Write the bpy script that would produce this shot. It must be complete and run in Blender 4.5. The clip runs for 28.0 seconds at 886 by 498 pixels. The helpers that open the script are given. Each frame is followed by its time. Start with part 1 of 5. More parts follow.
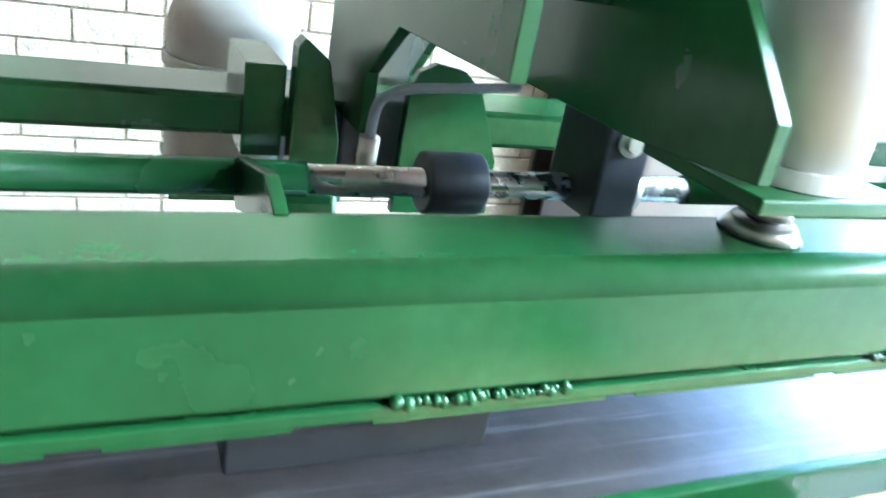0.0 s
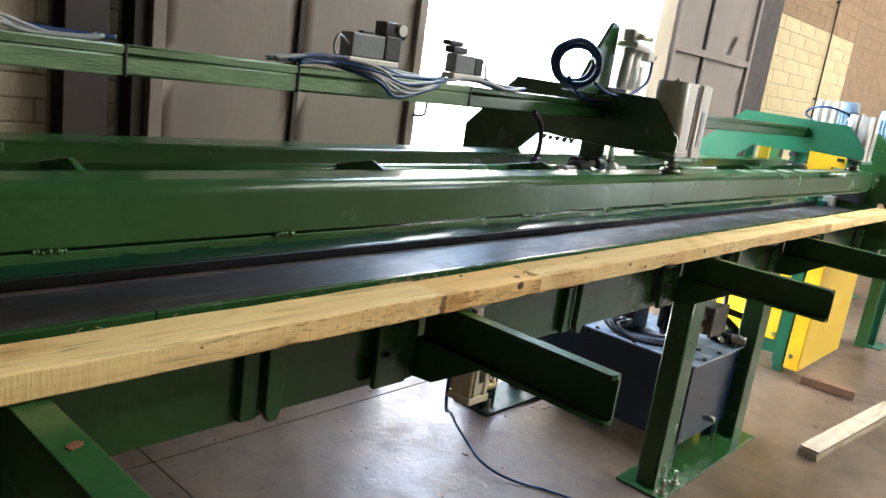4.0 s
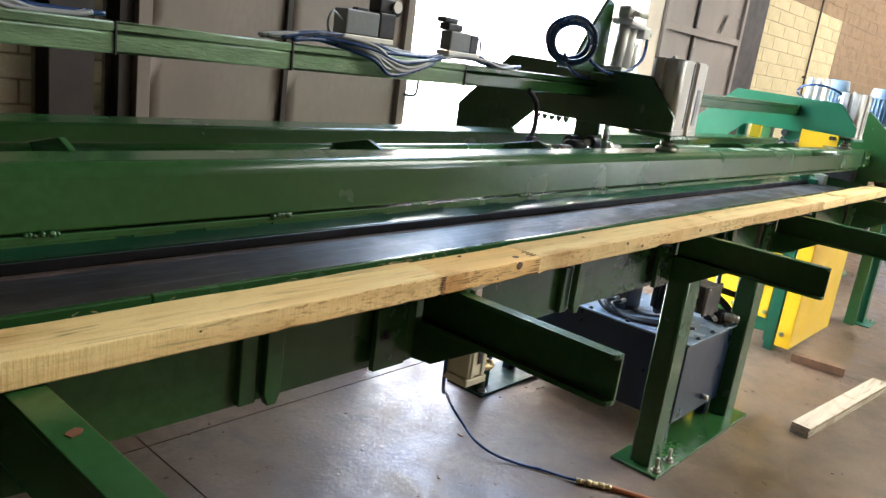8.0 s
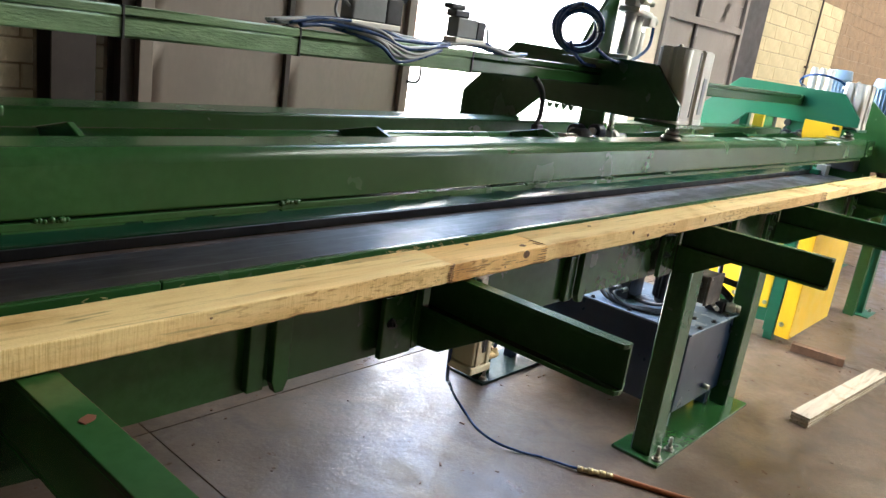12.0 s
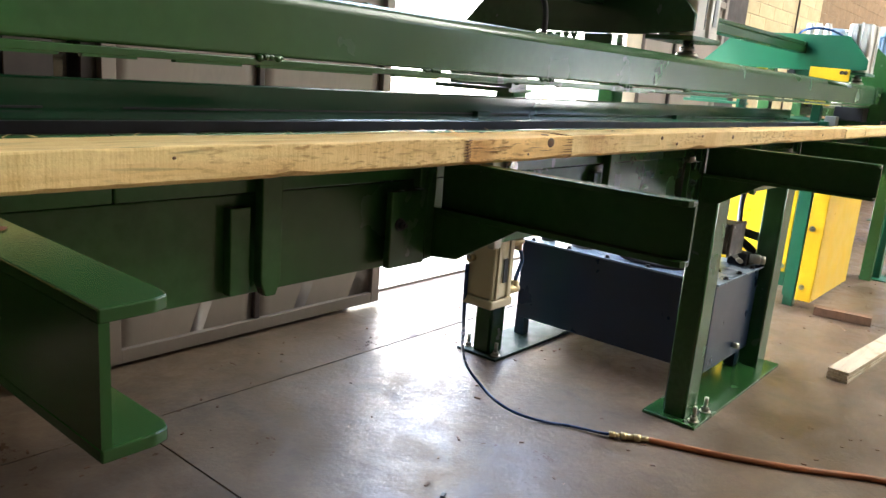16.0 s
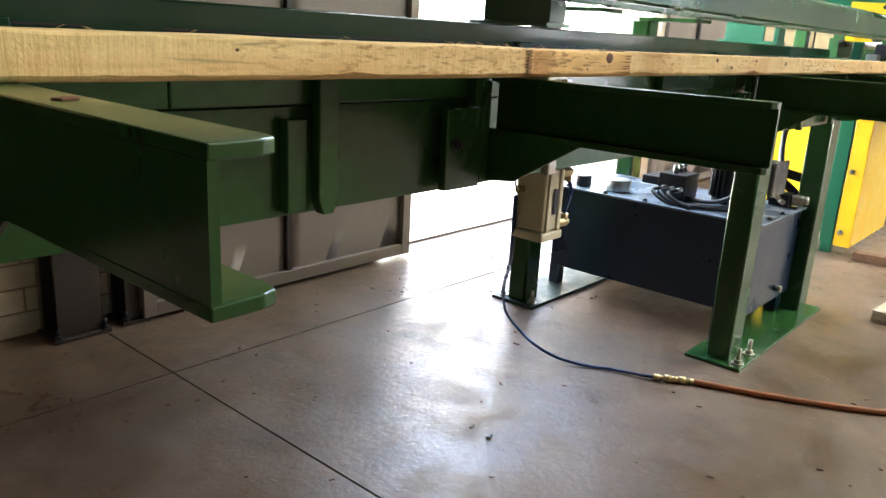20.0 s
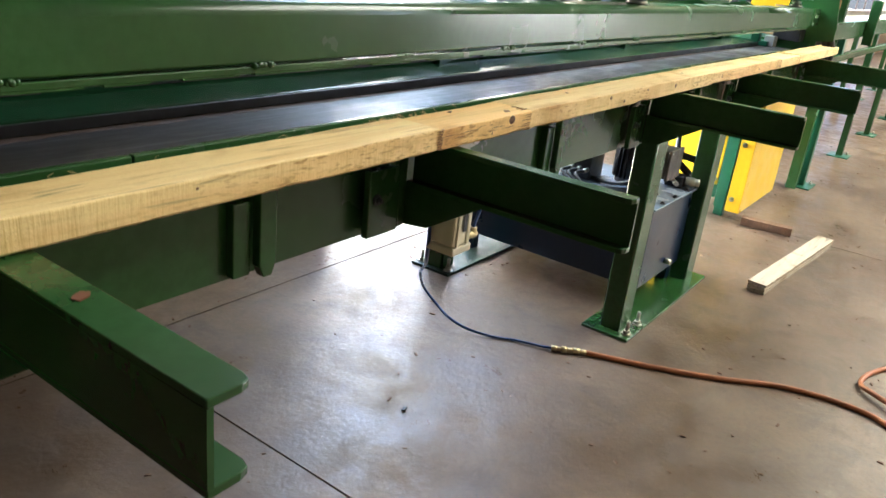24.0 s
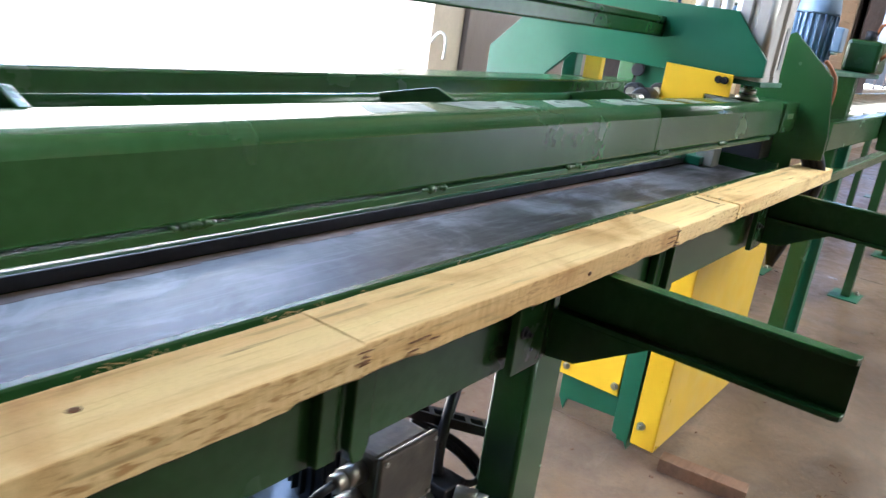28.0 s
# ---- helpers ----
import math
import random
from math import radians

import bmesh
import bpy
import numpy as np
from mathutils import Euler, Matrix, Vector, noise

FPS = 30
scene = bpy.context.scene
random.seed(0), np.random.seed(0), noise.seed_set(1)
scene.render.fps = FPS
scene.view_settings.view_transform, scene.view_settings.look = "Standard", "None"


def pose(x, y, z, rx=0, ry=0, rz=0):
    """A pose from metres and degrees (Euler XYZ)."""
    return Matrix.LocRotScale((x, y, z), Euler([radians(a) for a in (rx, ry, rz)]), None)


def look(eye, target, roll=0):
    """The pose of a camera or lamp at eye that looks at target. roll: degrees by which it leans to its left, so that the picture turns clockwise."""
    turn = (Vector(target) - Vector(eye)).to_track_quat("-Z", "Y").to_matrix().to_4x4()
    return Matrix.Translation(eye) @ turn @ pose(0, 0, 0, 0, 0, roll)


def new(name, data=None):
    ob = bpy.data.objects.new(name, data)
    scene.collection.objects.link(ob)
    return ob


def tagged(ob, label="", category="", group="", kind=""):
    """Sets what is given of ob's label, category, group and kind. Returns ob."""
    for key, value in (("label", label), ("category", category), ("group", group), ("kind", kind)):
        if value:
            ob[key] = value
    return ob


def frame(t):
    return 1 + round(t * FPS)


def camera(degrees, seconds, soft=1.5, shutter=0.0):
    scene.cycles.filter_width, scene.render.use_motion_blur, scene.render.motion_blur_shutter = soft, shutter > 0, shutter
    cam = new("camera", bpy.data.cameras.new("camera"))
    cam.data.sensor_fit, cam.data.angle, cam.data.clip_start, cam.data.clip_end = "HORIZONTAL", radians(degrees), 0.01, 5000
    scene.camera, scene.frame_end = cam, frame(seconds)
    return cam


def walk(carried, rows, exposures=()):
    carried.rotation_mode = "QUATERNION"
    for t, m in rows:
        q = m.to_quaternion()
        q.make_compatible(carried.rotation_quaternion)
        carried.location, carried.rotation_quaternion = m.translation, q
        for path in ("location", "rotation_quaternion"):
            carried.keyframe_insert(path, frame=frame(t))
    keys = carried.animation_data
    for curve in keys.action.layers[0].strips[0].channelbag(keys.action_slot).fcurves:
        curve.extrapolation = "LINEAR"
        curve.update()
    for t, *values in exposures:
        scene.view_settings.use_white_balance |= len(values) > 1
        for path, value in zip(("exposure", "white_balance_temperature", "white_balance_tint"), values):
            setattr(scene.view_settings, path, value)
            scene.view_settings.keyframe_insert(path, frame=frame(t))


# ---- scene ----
cam = camera(60.28, 28.0, soft=1.4, shutter=0.3)
# seconds, eye, and where it looks: yaw from +y to the left, pitch, lean
ROWS = [
    (0, 0.1785, 0.0828, 1.2827, -25.89, -23.24, 10.30),
    (0.5, 0.1640, -0.0439, 1.2327, -30.16, -21.16, 10.32),
    (1, 0.2630, -0.1580, 1.2070, -28.57, -23.08, 7.30),
    (1.5, 0.2610, -0.2570, 1.1970, -30.61, -23.15, 6.20),
    (2, 0.2940, -0.3310, 1.2080, -34.12, -21.19, 6.80),
    (2.5, 0.3330, -0.4020, 1.2420, -37.42, -17.99, 7.90),
    (3, 0.3810, -0.4695, 1.2725, -43.84, -15.81, 8.80),
    (3.5, 0.3961, -0.5163, 1.2953, -47.33, -14.38, 8.47),
    (4, 0.4028, -0.5317, 1.3025, -48.72, -13.19, 8.08),
    (4.5, 0.4056, -0.5326, 1.3047, -49.53, -12.62, 7.65),
    (6.5, 0.4021, -0.5183, 1.2959, -50.04, -14.39, 7.63),
    (7, 0.4021, -0.5115, 1.2919, -49.82, -14.56, 7.80),
    (7.5, 0.4010, -0.5099, 1.2936, -49.69, -14.33, 7.81),
    (8, 0.4032, -0.5073, 1.2938, -49.81, -14.44, 7.89),
    (8.5, 0.4054, -0.5014, 1.2905, -49.91, -14.85, 8.09),
    (9, 0.4020, -0.4952, 1.2884, -49.73, -15.07, 8.53),
    (9.5, 0.3980, -0.4873, 1.2880, -49.78, -15.36, 8.84),
    (10, 0.3979, -0.4881, 1.2882, -49.87, -15.39, 8.92),
    (10.5, 0.3988, -0.4887, 1.2887, -50.05, -15.35, 8.95),
    (11, 0.3981, -0.4895, 1.2894, -50.07, -15.52, 9.00),
    (11.5, 0.3966, -0.4886, 1.2889, -50.04, -15.42, 8.90),
    (12, 0.3947, -0.4914, 1.2907, -50.12, -15.32, 8.34),
    (12.5, 0.3895, -0.4988, 1.2952, -50.14, -14.99, 8.40),
    (14.5, 0.3759, -0.4979, 1.2999, -50.48, -14.28, 9.00),
    (15, 0.3829, -0.4494, 1.2799, -50.60, -13.95, 7.24),
    (15.5, 0.4498, -0.3973, 1.0802, -50.37, -12.81, 5.46),
    (16, 0.5004, -0.3837, 1.0163, -50.65, -13.06, 4.53),
    (16.5, 0.5198, -0.3816, 1.0098, -51.31, -14.64, 3.85),
    (17, 0.5135, -0.3764, 1.0005, -52.17, -15.57, 4.07),
    (17.5, 0.5105, -0.3792, 1.0057, -53.04, -15.79, 4.84),
    (18, 0.5014, -0.3712, 1.0031, -53.00, -15.85, 5.68),
    (18.5, 0.4936, -0.3558, 0.9926, -52.72, -15.91, 5.51),
    (19, 0.4933, -0.3471, 0.9371, -52.00, -15.64, 4.62),
    (19.5, 0.5098, -0.3306, 0.9204, -50.81, -16.34, 3.23),
    (20, 0.4861, -0.3231, 0.9393, -49.50, -15.76, 3.20),
    (20.5, 0.4905, -0.3216, 0.9496, -49.40, -15.78, 3.89),
    (22.5, 0.4896, -0.3225, 1.0019, -50.43, -15.35, 6.53),
    (23, 0.4771, -0.3617, 1.0890, -52.56, -19.60, 7.50),
    (23.5, 0.4023, -0.4051, 1.1716, -54.94, -22.25, 7.51),
    (24, 0.3883, -0.3947, 1.1952, -56.00, -21.58, 6.51),
    (24.5, 0.5182, -0.3300, 1.2413, -50.29, -16.58, 6.87),
    (25, 0.7500, -0.1950, 1.2010, -51.87, -15.69, 8.90),
    (25.5, 1.0296, -0.0530, 1.2086, -58.53, -15.42, 9.57),
    (26, 1.2342, -0.0433, 1.2206, -58.30, -15.42, 10.19),
    (26.5, 1.5200, -0.0864, 1.2138, -55.86, -15.56, 9.73),
    (27, 1.8025, -0.0386, 1.2119, -58.85, -15.67, 8.88),
    (27.5, 2.1050, -0.0603, 1.2077, -57.80, -16.13, 7.50),
    (28, 2.3892, -0.1031, 1.2204, -54.17, -17.48, 8.10),
]


def aim(x, y, z, yaw, pitch, lean):
    a, b = radians(yaw), radians(pitch)
    way = Vector((-math.sin(a) * math.cos(b), math.cos(a) * math.cos(b), math.sin(b)))
    return look((x, y, z), Vector((x, y, z)) + way, lean)


EXPOSURES = [(0, 7.35, 4100, -2), (1.0, 6.3, 4400, -3), (2.0, 5.75, 4800, -1), (3.0, 5.05, 5150, 2), (4.0, 4.55, 5350, 4), (12.0, 4.55, 5350, 4), (17.0, 4.7, 5500, 4), (24.0, 4.8, 5500, 3), (25.0, 4.75, 5200, 4), (26.0, 4.65, 5300, 5), (27.0, 4.6, 5350, 6), (28.0, 4.1, 5000, 8)]
walk(cam, [(t, aim(*row)) for t, *row in ROWS], EXPOSURES)

# ---- light ----
world = bpy.data.worlds.new("world")
scene.world = world
world.use_nodes = True
wn = world.node_tree.nodes
sky = wn.new("ShaderNodeTexSky")
sky.sky_type = "NISHITA"
sky.sun_disc = False
sky.air_density, sky.dust_density, sky.ozone_density = 0.45, 6.0, 0.5
sky.sun_elevation, sky.sun_rotation = radians(63), radians(-116)
wn["Background"].inputs["Strength"].default_value = 0.15
world.node_tree.links.new(sky.outputs["Color"], wn["Background"].inputs["Color"])


def lamp(name, kind, m, energy, color=(1, 1, 1), size=1.0, size_y=None, angle=None):
    data = bpy.data.lights.new(name, kind)
    data.energy, data.color = energy, color
    if kind == "AREA":
        data.shape, data.size, data.size_y = "RECTANGLE", size, size_y or size
    if angle is not None:
        data.angle = radians(angle)
    ob = new(name, data)
    ob.matrix_world = m
    return ob


lamp("sun", "SUN", look((0, 0, 0), (0.45, 0.22, -1.0)), 5.0, (1.0, 0.95, 0.87), angle=0.6)

# added fill lamps under the unseen roof, over the camera's side of the hall
for y in (-5.4, -3.5, -1.6):
    lamp("roof_light", "AREA", look((10.5, y, 5.96), (10.5, y, 0)), 31, (1.0, 0.89, 0.69), 10.0, 0.9)

# the bright sky through the upper part of the doorway
lamp("doorway_light", "AREA", look((3.83, 1.93, 2.65), (4.4, 0.0, 0.3)), 4.5, (0.88, 0.94, 1.0), 1.9, 1.3)

# ---- materials ----
def material(name, color, rough=0.5, metal=0.0, vary=0.12, scale=6.0, grain=60.0, bump=0.05, bump_scale=120.0, spec=0.5, coat=0.0, rough_vary=0.08, tint=None, stretch=(1, 1, 1), stain=None, stain_scale=2.5, stain_amount=0.5, per_piece=0.0):
    """A painted, metal or mineral surface with broad and fine variation, a little relief and uneven gloss."""
    mat = bpy.data.materials.new(name)
    mat.use_nodes = True
    nt = mat.node_tree
    n, link = nt.nodes, nt.links.new
    b = n["Principled BSDF"]
    co = n.new("ShaderNodeTexCoord")
    mp = n.new("ShaderNodeMapping")
    mp.inputs["Scale"].default_value = stretch
    link(co.outputs["Object"], mp.inputs["Vector"])

    def noisy(sc, detail=4.0):
        t = n.new("ShaderNodeTexNoise")
        t.inputs["Scale"].default_value, t.inputs["Detail"].default_value = sc, detail
        link(mp.outputs["Vector"], t.inputs["Vector"])
        return t.outputs["Fac"]

    def ramp(fac, lo, hi, a=0.27, c=0.73):
        r = n.new("ShaderNodeMapRange")
        r.interpolation_type = "SMOOTHSTEP"
        r.inputs["From Min"].default_value, r.inputs["From Max"].default_value = a, c
        r.inputs["To Min"].default_value, r.inputs["To Max"].default_value = lo, hi
        link(fac, r.inputs["Value"])
        return r.outputs["Result"]

    def mixc(fac, a, c, mode="MIX"):
        m = n.new("ShaderNodeMix")
        m.data_type, m.blend_type = "RGBA", mode
        for sock, v in ((m.inputs["Factor"], fac), (m.inputs["A"], a), (m.inputs["B"], c)):
            if isinstance(v, (int, float)):
                sock.default_value = v
            elif isinstance(v, tuple):
                sock.default_value = (*v, 1)
            else:
                link(v, sock)
        return m.outputs["Result"]

    big, fine = noisy(scale), noisy(grain, 6.0)
    dark = tuple(c * (1 - 1.6 * vary) for c in color)
    light = tuple(min(1, c * (1 + 1.4 * vary) + 0.004 * vary) for c in (tint or color))
    col = mixc(ramp(big, 0, 1), dark, light)
    col = mixc(ramp(fine, 0, 0.6 * vary / 0.12 if vary < 0.12 else 0.6), col, tuple(c * (1 - vary) for c in color))
    if stain:
        col = mixc(ramp(noisy(stain_scale, 6.0), 0, stain_amount, 0.36, 0.80), col, stain)
    if per_piece:
        info = n.new("ShaderNodeObjectInfo")
        hsv = n.new("ShaderNodeHueSaturation")
        link(ramp(info.outputs["Random"], 1 - per_piece, 1 + per_piece, 0, 1), hsv.inputs["Value"])
        link(col, hsv.inputs["Color"])
        col = hsv.outputs["Color"]
    link(col, b.inputs["Base Color"])
    link(ramp(noisy(scale * 2.3, 5.0), max(0.02, rough - rough_vary), min(1, rough + rough_vary)), b.inputs["Roughness"])
    b.inputs["Metallic"].default_value = metal
    b.inputs["Specular IOR Level"].default_value = spec
    if coat:
        b.inputs["Coat Weight"].default_value, b.inputs["Coat Roughness"].default_value = coat, 0.15
    if bump:
        bp = n.new("ShaderNodeBump")
        bp.inputs["Strength"].default_value, bp.inputs["Distance"].default_value = min(1, bump * 4), 0.004 * bump * 10
        link(noisy(bump_scale, 3.0), bp.inputs["Height"])
        link(bp.outputs["Normal"], b.inputs["Normal"])
    return mat


GREEN = material("green enamel", (0.024, 0.078, 0.018), 0.24, vary=0.12, scale=3, bump=0.02, bump_scale=90, tint=(0.029, 0.090, 0.024), rough_vary=0.04)
# rougher, darker GREEN for the long rear base plate
DULL_GREEN = material("dull dark green enamel", (0.012, 0.036, 0.022), 0.55, vary=0.2, scale=8, bump=0.04, spec=0.3)
GREEN_B = material("bright green enamel", (0.014, 0.105, 0.050), 0.36, vary=0.08, scale=3, bump=0.02)
GALV = material("light green rail paint", (0.15, 0.25, 0.115), 0.42, vary=0.34, scale=14, grain=190, bump=0.10, bump_scale=330, stretch=(0.22, 1, 1), stain=(0.24, 0.34, 0.19), stain_scale=60, stain_amount=0.6)
STEEL = material("bright machined steel", (0.55, 0.54, 0.51), 0.28, 1.0, vary=0.08, scale=20, bump=0.02)
ZINC = material("zinc plated steel", (0.50, 0.48, 0.42), 0.36, 0.9, vary=0.15, scale=30, bump=0.03)
ALU = material("brushed aluminium", (0.58, 0.56, 0.52), 0.58, 0.55, vary=0.10, scale=10, bump=0.02, stretch=(1, 1, 0.15), rough_vary=0.05)
DARK = material("dark oxide steel", (0.030, 0.030, 0.034), 0.42, 0.3, vary=0.2, scale=10, bump=0.05)
NAVY = material("dark blue tank enamel", (0.006, 0.018, 0.052), 0.30, vary=0.06, scale=4, bump=0.01, rough_vary=0.03)
YELLOW = material("yellow guard enamel", (0.80, 0.52, 0.006), 0.35, vary=0.05, scale=4, bump=0.02, stain=(0.55, 0.33, 0.01), stain_scale=3, stain_amount=0.25)
CHAMPAGNE = material("pale champagne anodised barrel", (0.66, 0.60, 0.44), 0.45, 0.15, vary=0.06, scale=10, bump=0.01, stretch=(1, 1, 0.2))
BRASS = material("dull brass", (0.50, 0.40, 0.22), 0.38, 0.9, vary=0.15, scale=30, bump=0.02)
RUBBER = material("black rubber", (0.018, 0.018, 0.02), 0.5, vary=0.15, scale=20, bump=0.03)
BLUE_HOSE = material("blue polyurethane hose", (0.010, 0.040, 0.15), 0.3, vary=0.05, bump=0.0)
GREY_CABLE = material("grey cable sheath", (0.30, 0.31, 0.33), 0.4, vary=0.08, bump=0.0)
ORANGE_HOSE = material("orange air hose", (0.42, 0.14, 0.045), 0.5, vary=0.15, scale=15, bump=0.03, stain=(0.2, 0.09, 0.05), stain_scale=8)
MOTOR_BLUE = material("pale blue motor enamel", (0.21, 0.29, 0.41), 0.4, vary=0.06, bump=0.03)
BRICK = material("pale painted brick", (0.64, 0.56, 0.43), 0.85, vary=0.12, scale=9, grain=80, bump=0.18, bump_scale=60, stain=(0.33, 0.26, 0.18), stain_scale=6, stain_amount=0.5, per_piece=0.10)
MORTAR = material("grey mortar", (0.34, 0.28, 0.21), 0.95, vary=0.2, scale=20, bump=0.2)
DOOR_STEEL = material("grey brown door sheet", (0.25, 0.20, 0.17), 0.45, vary=0.14, scale=1.6, bump=0.03, bump_scale=20, stain=(0.15, 0.12, 0.10), stain_scale=1.8, stain_amount=0.6, stretch=(1, 1, 0.5))
COLUMN = material("dark brown column paint", (0.036, 0.023, 0.019), 0.6, vary=0.25, scale=5, bump=0.04)
PLASTER = material("plain hall cladding", (0.26, 0.225, 0.19), 0.8, vary=0.12, scale=2, bump=0.05)


def node_kit(name):
    """A new node material with small helpers for its noise, ranges, mixes and sums."""
    mat = bpy.data.materials.new(name)
    mat.use_nodes = True
    nt = mat.node_tree
    n, link = nt.nodes, nt.links.new
    b = n["Principled BSDF"]
    co = n.new("ShaderNodeTexCoord")

    def noisy(sc, detail, rough=0.6, stretch=None, bend=0.0):
        t = n.new("ShaderNodeTexNoise")
        t.inputs["Scale"].default_value, t.inputs["Detail"].default_value = sc, detail
        t.inputs["Roughness"].default_value, t.inputs["Distortion"].default_value = rough, bend
        v = co.outputs["Object"]
        if stretch:
            mp = n.new("ShaderNodeMapping")
            mp.inputs["Rotation"].default_value = (0, 0, stretch[2])
            mp.inputs["Scale"].default_value = (stretch[0], stretch[1], 1)
            link(v, mp.inputs["Vector"])
            v = mp.outputs["Vector"]
        link(v, t.inputs["Vector"])
        return t.outputs["Fac"]

    def span(fac, a, c, lo=0.0, hi=1.0):
        m = n.new("ShaderNodeMapRange")
        m.interpolation_type = "SMOOTHSTEP"
        for k, v in (("From Min", a), ("From Max", c), ("To Min", lo), ("To Max", hi)):
            m.inputs[k].default_value = v
        link(fac, m.inputs["Value"])
        return m.outputs["Result"]

    def mix(fac, a, c):
        m = n.new("ShaderNodeMix")
        m.data_type = "RGBA"
        link(fac, m.inputs["Factor"])
        for k, v in (("A", a), ("B", c)):
            if isinstance(v, tuple):
                m.inputs[k].default_value = (*v, 1)
            else:
                link(v, m.inputs[k])
        return m.outputs["Result"]

    def add(*facs):
        out = facs[0]
        for f in facs[1:]:
            m = n.new("ShaderNodeMath")
            m.operation = "ADD"
            link(out, m.inputs[0])
            link(f, m.inputs[1])
            out = m.outputs[0]
        return out
    return mat, b, n, link, noisy, span, mix, add


def concrete_material():
    """Trowelled floor: cloudy tone, pale scuffs, dark damp patches, uneven sheen and shallow trowel relief."""
    mat, b, n, link, noisy, span, mix, add = node_kit("dusty concrete floor")
    col = mix(span(noisy(1.1, 9, 0.62), 0.30, 0.70), (0.090, 0.052, 0.028), (0.205, 0.140, 0.086))
    col = mix(span(noisy(5.5, 8, 0.68, bend=0.8), 0.40, 0.72, 0, 0.65), col, (0.075, 0.050, 0.032))
    col = mix(span(noisy(3.0, 9, 0.75, (0.35, 1.6, 0.5)), 0.55, 0.78, 0, 0.5), col, (0.30, 0.25, 0.20))
    col = mix(span(noisy(70, 5, 0.7), 0.45, 0.80, 0, 0.5), col, (0.075, 0.052, 0.036))
    link(col, b.inputs["Base Color"])
    link(add(span(noisy(2.2, 8, 0.65), 0.32, 0.68, 0.25, 0.42), span(noisy(9, 9, 0.74, bend=0.6), 0.38, 0.64, 0.0, 0.22)), b.inputs["Roughness"])
    bp = n.new("ShaderNodeBump")
    bp.inputs["Strength"].default_value, bp.inputs["Distance"].default_value = 0.6, 0.0045
    link(add(noisy(7, 7, 0.66), span(noisy(60, 4, 0.6), 0, 1, 0, 0.25)), bp.inputs["Height"])
    link(bp.outputs["Normal"], b.inputs["Normal"])
    return mat


CONCRETE = concrete_material()


def belt_material():
    """Black rubber: cloudy scuffs and reflected sky coloured grey in patches, fine streaks along the run, scraped dark
    marks.
    """
    mat, b, n, link, noisy, span, mix, add = node_kit("worn black belt")
    # grey for scuffs and the sky's reflection on the far half; none at the infeed end
    along = n.new("ShaderNodeSeparateXYZ")
    link(n.new("ShaderNodeTexCoord").outputs["Object"], along.inputs["Vector"])
    toned = span(along.outputs["X"], -0.40, 0.05)
    patch = mix(toned, (0.0, 0.0, 0.0), span(noisy(1.7, 4, 0.5), 0.34, 0.52))
    col = mix(span(noisy(30, 6, 0.6), 0.3, 0.7), (0.034, 0.026, 0.024), (0.052, 0.042, 0.038))
    scuff_sheen = mix(patch, (0.0, 0.0, 0.0), span(noisy(9, 9, 0.68, (0.7, 1.2, 0.25), 0.7), 0.42, 0.66, 0, 0.9))
    col = mix(scuff_sheen, col, (0.26, 0.25, 0.255))
    col = mix(span(noisy(40, 6, 0.7, (0.06, 2.2, 0.0)), 0.52, 0.70, 0, 0.45), col, (0.25, 0.24, 0.24))
    col = mix(span(noisy(26, 5, 0.7, (1.5, 0.22, 0.15)), 0.60, 0.70, 0, 0.6), col, (0.026, 0.022, 0.022))
    link(col, b.inputs["Base Color"])
    link(add(span(noisy(8, 7, 0.65), 0.30, 0.70, 0.30, 0.40), span(noisy(45, 5, 0.6, (0.2, 1.5, 0.1)), 0.3, 0.7, 0.0, 0.10)), b.inputs["Roughness"])
    b.inputs["Specular IOR Level"].default_value = 0.40
    bp = n.new("ShaderNodeBump")
    bp.inputs["Strength"].default_value, bp.inputs["Distance"].default_value = 0.2, 0.001
    link(noisy(160, 4), bp.inputs["Height"])
    link(bp.outputs["Normal"], b.inputs["Normal"])
    return mat


BELT = belt_material()


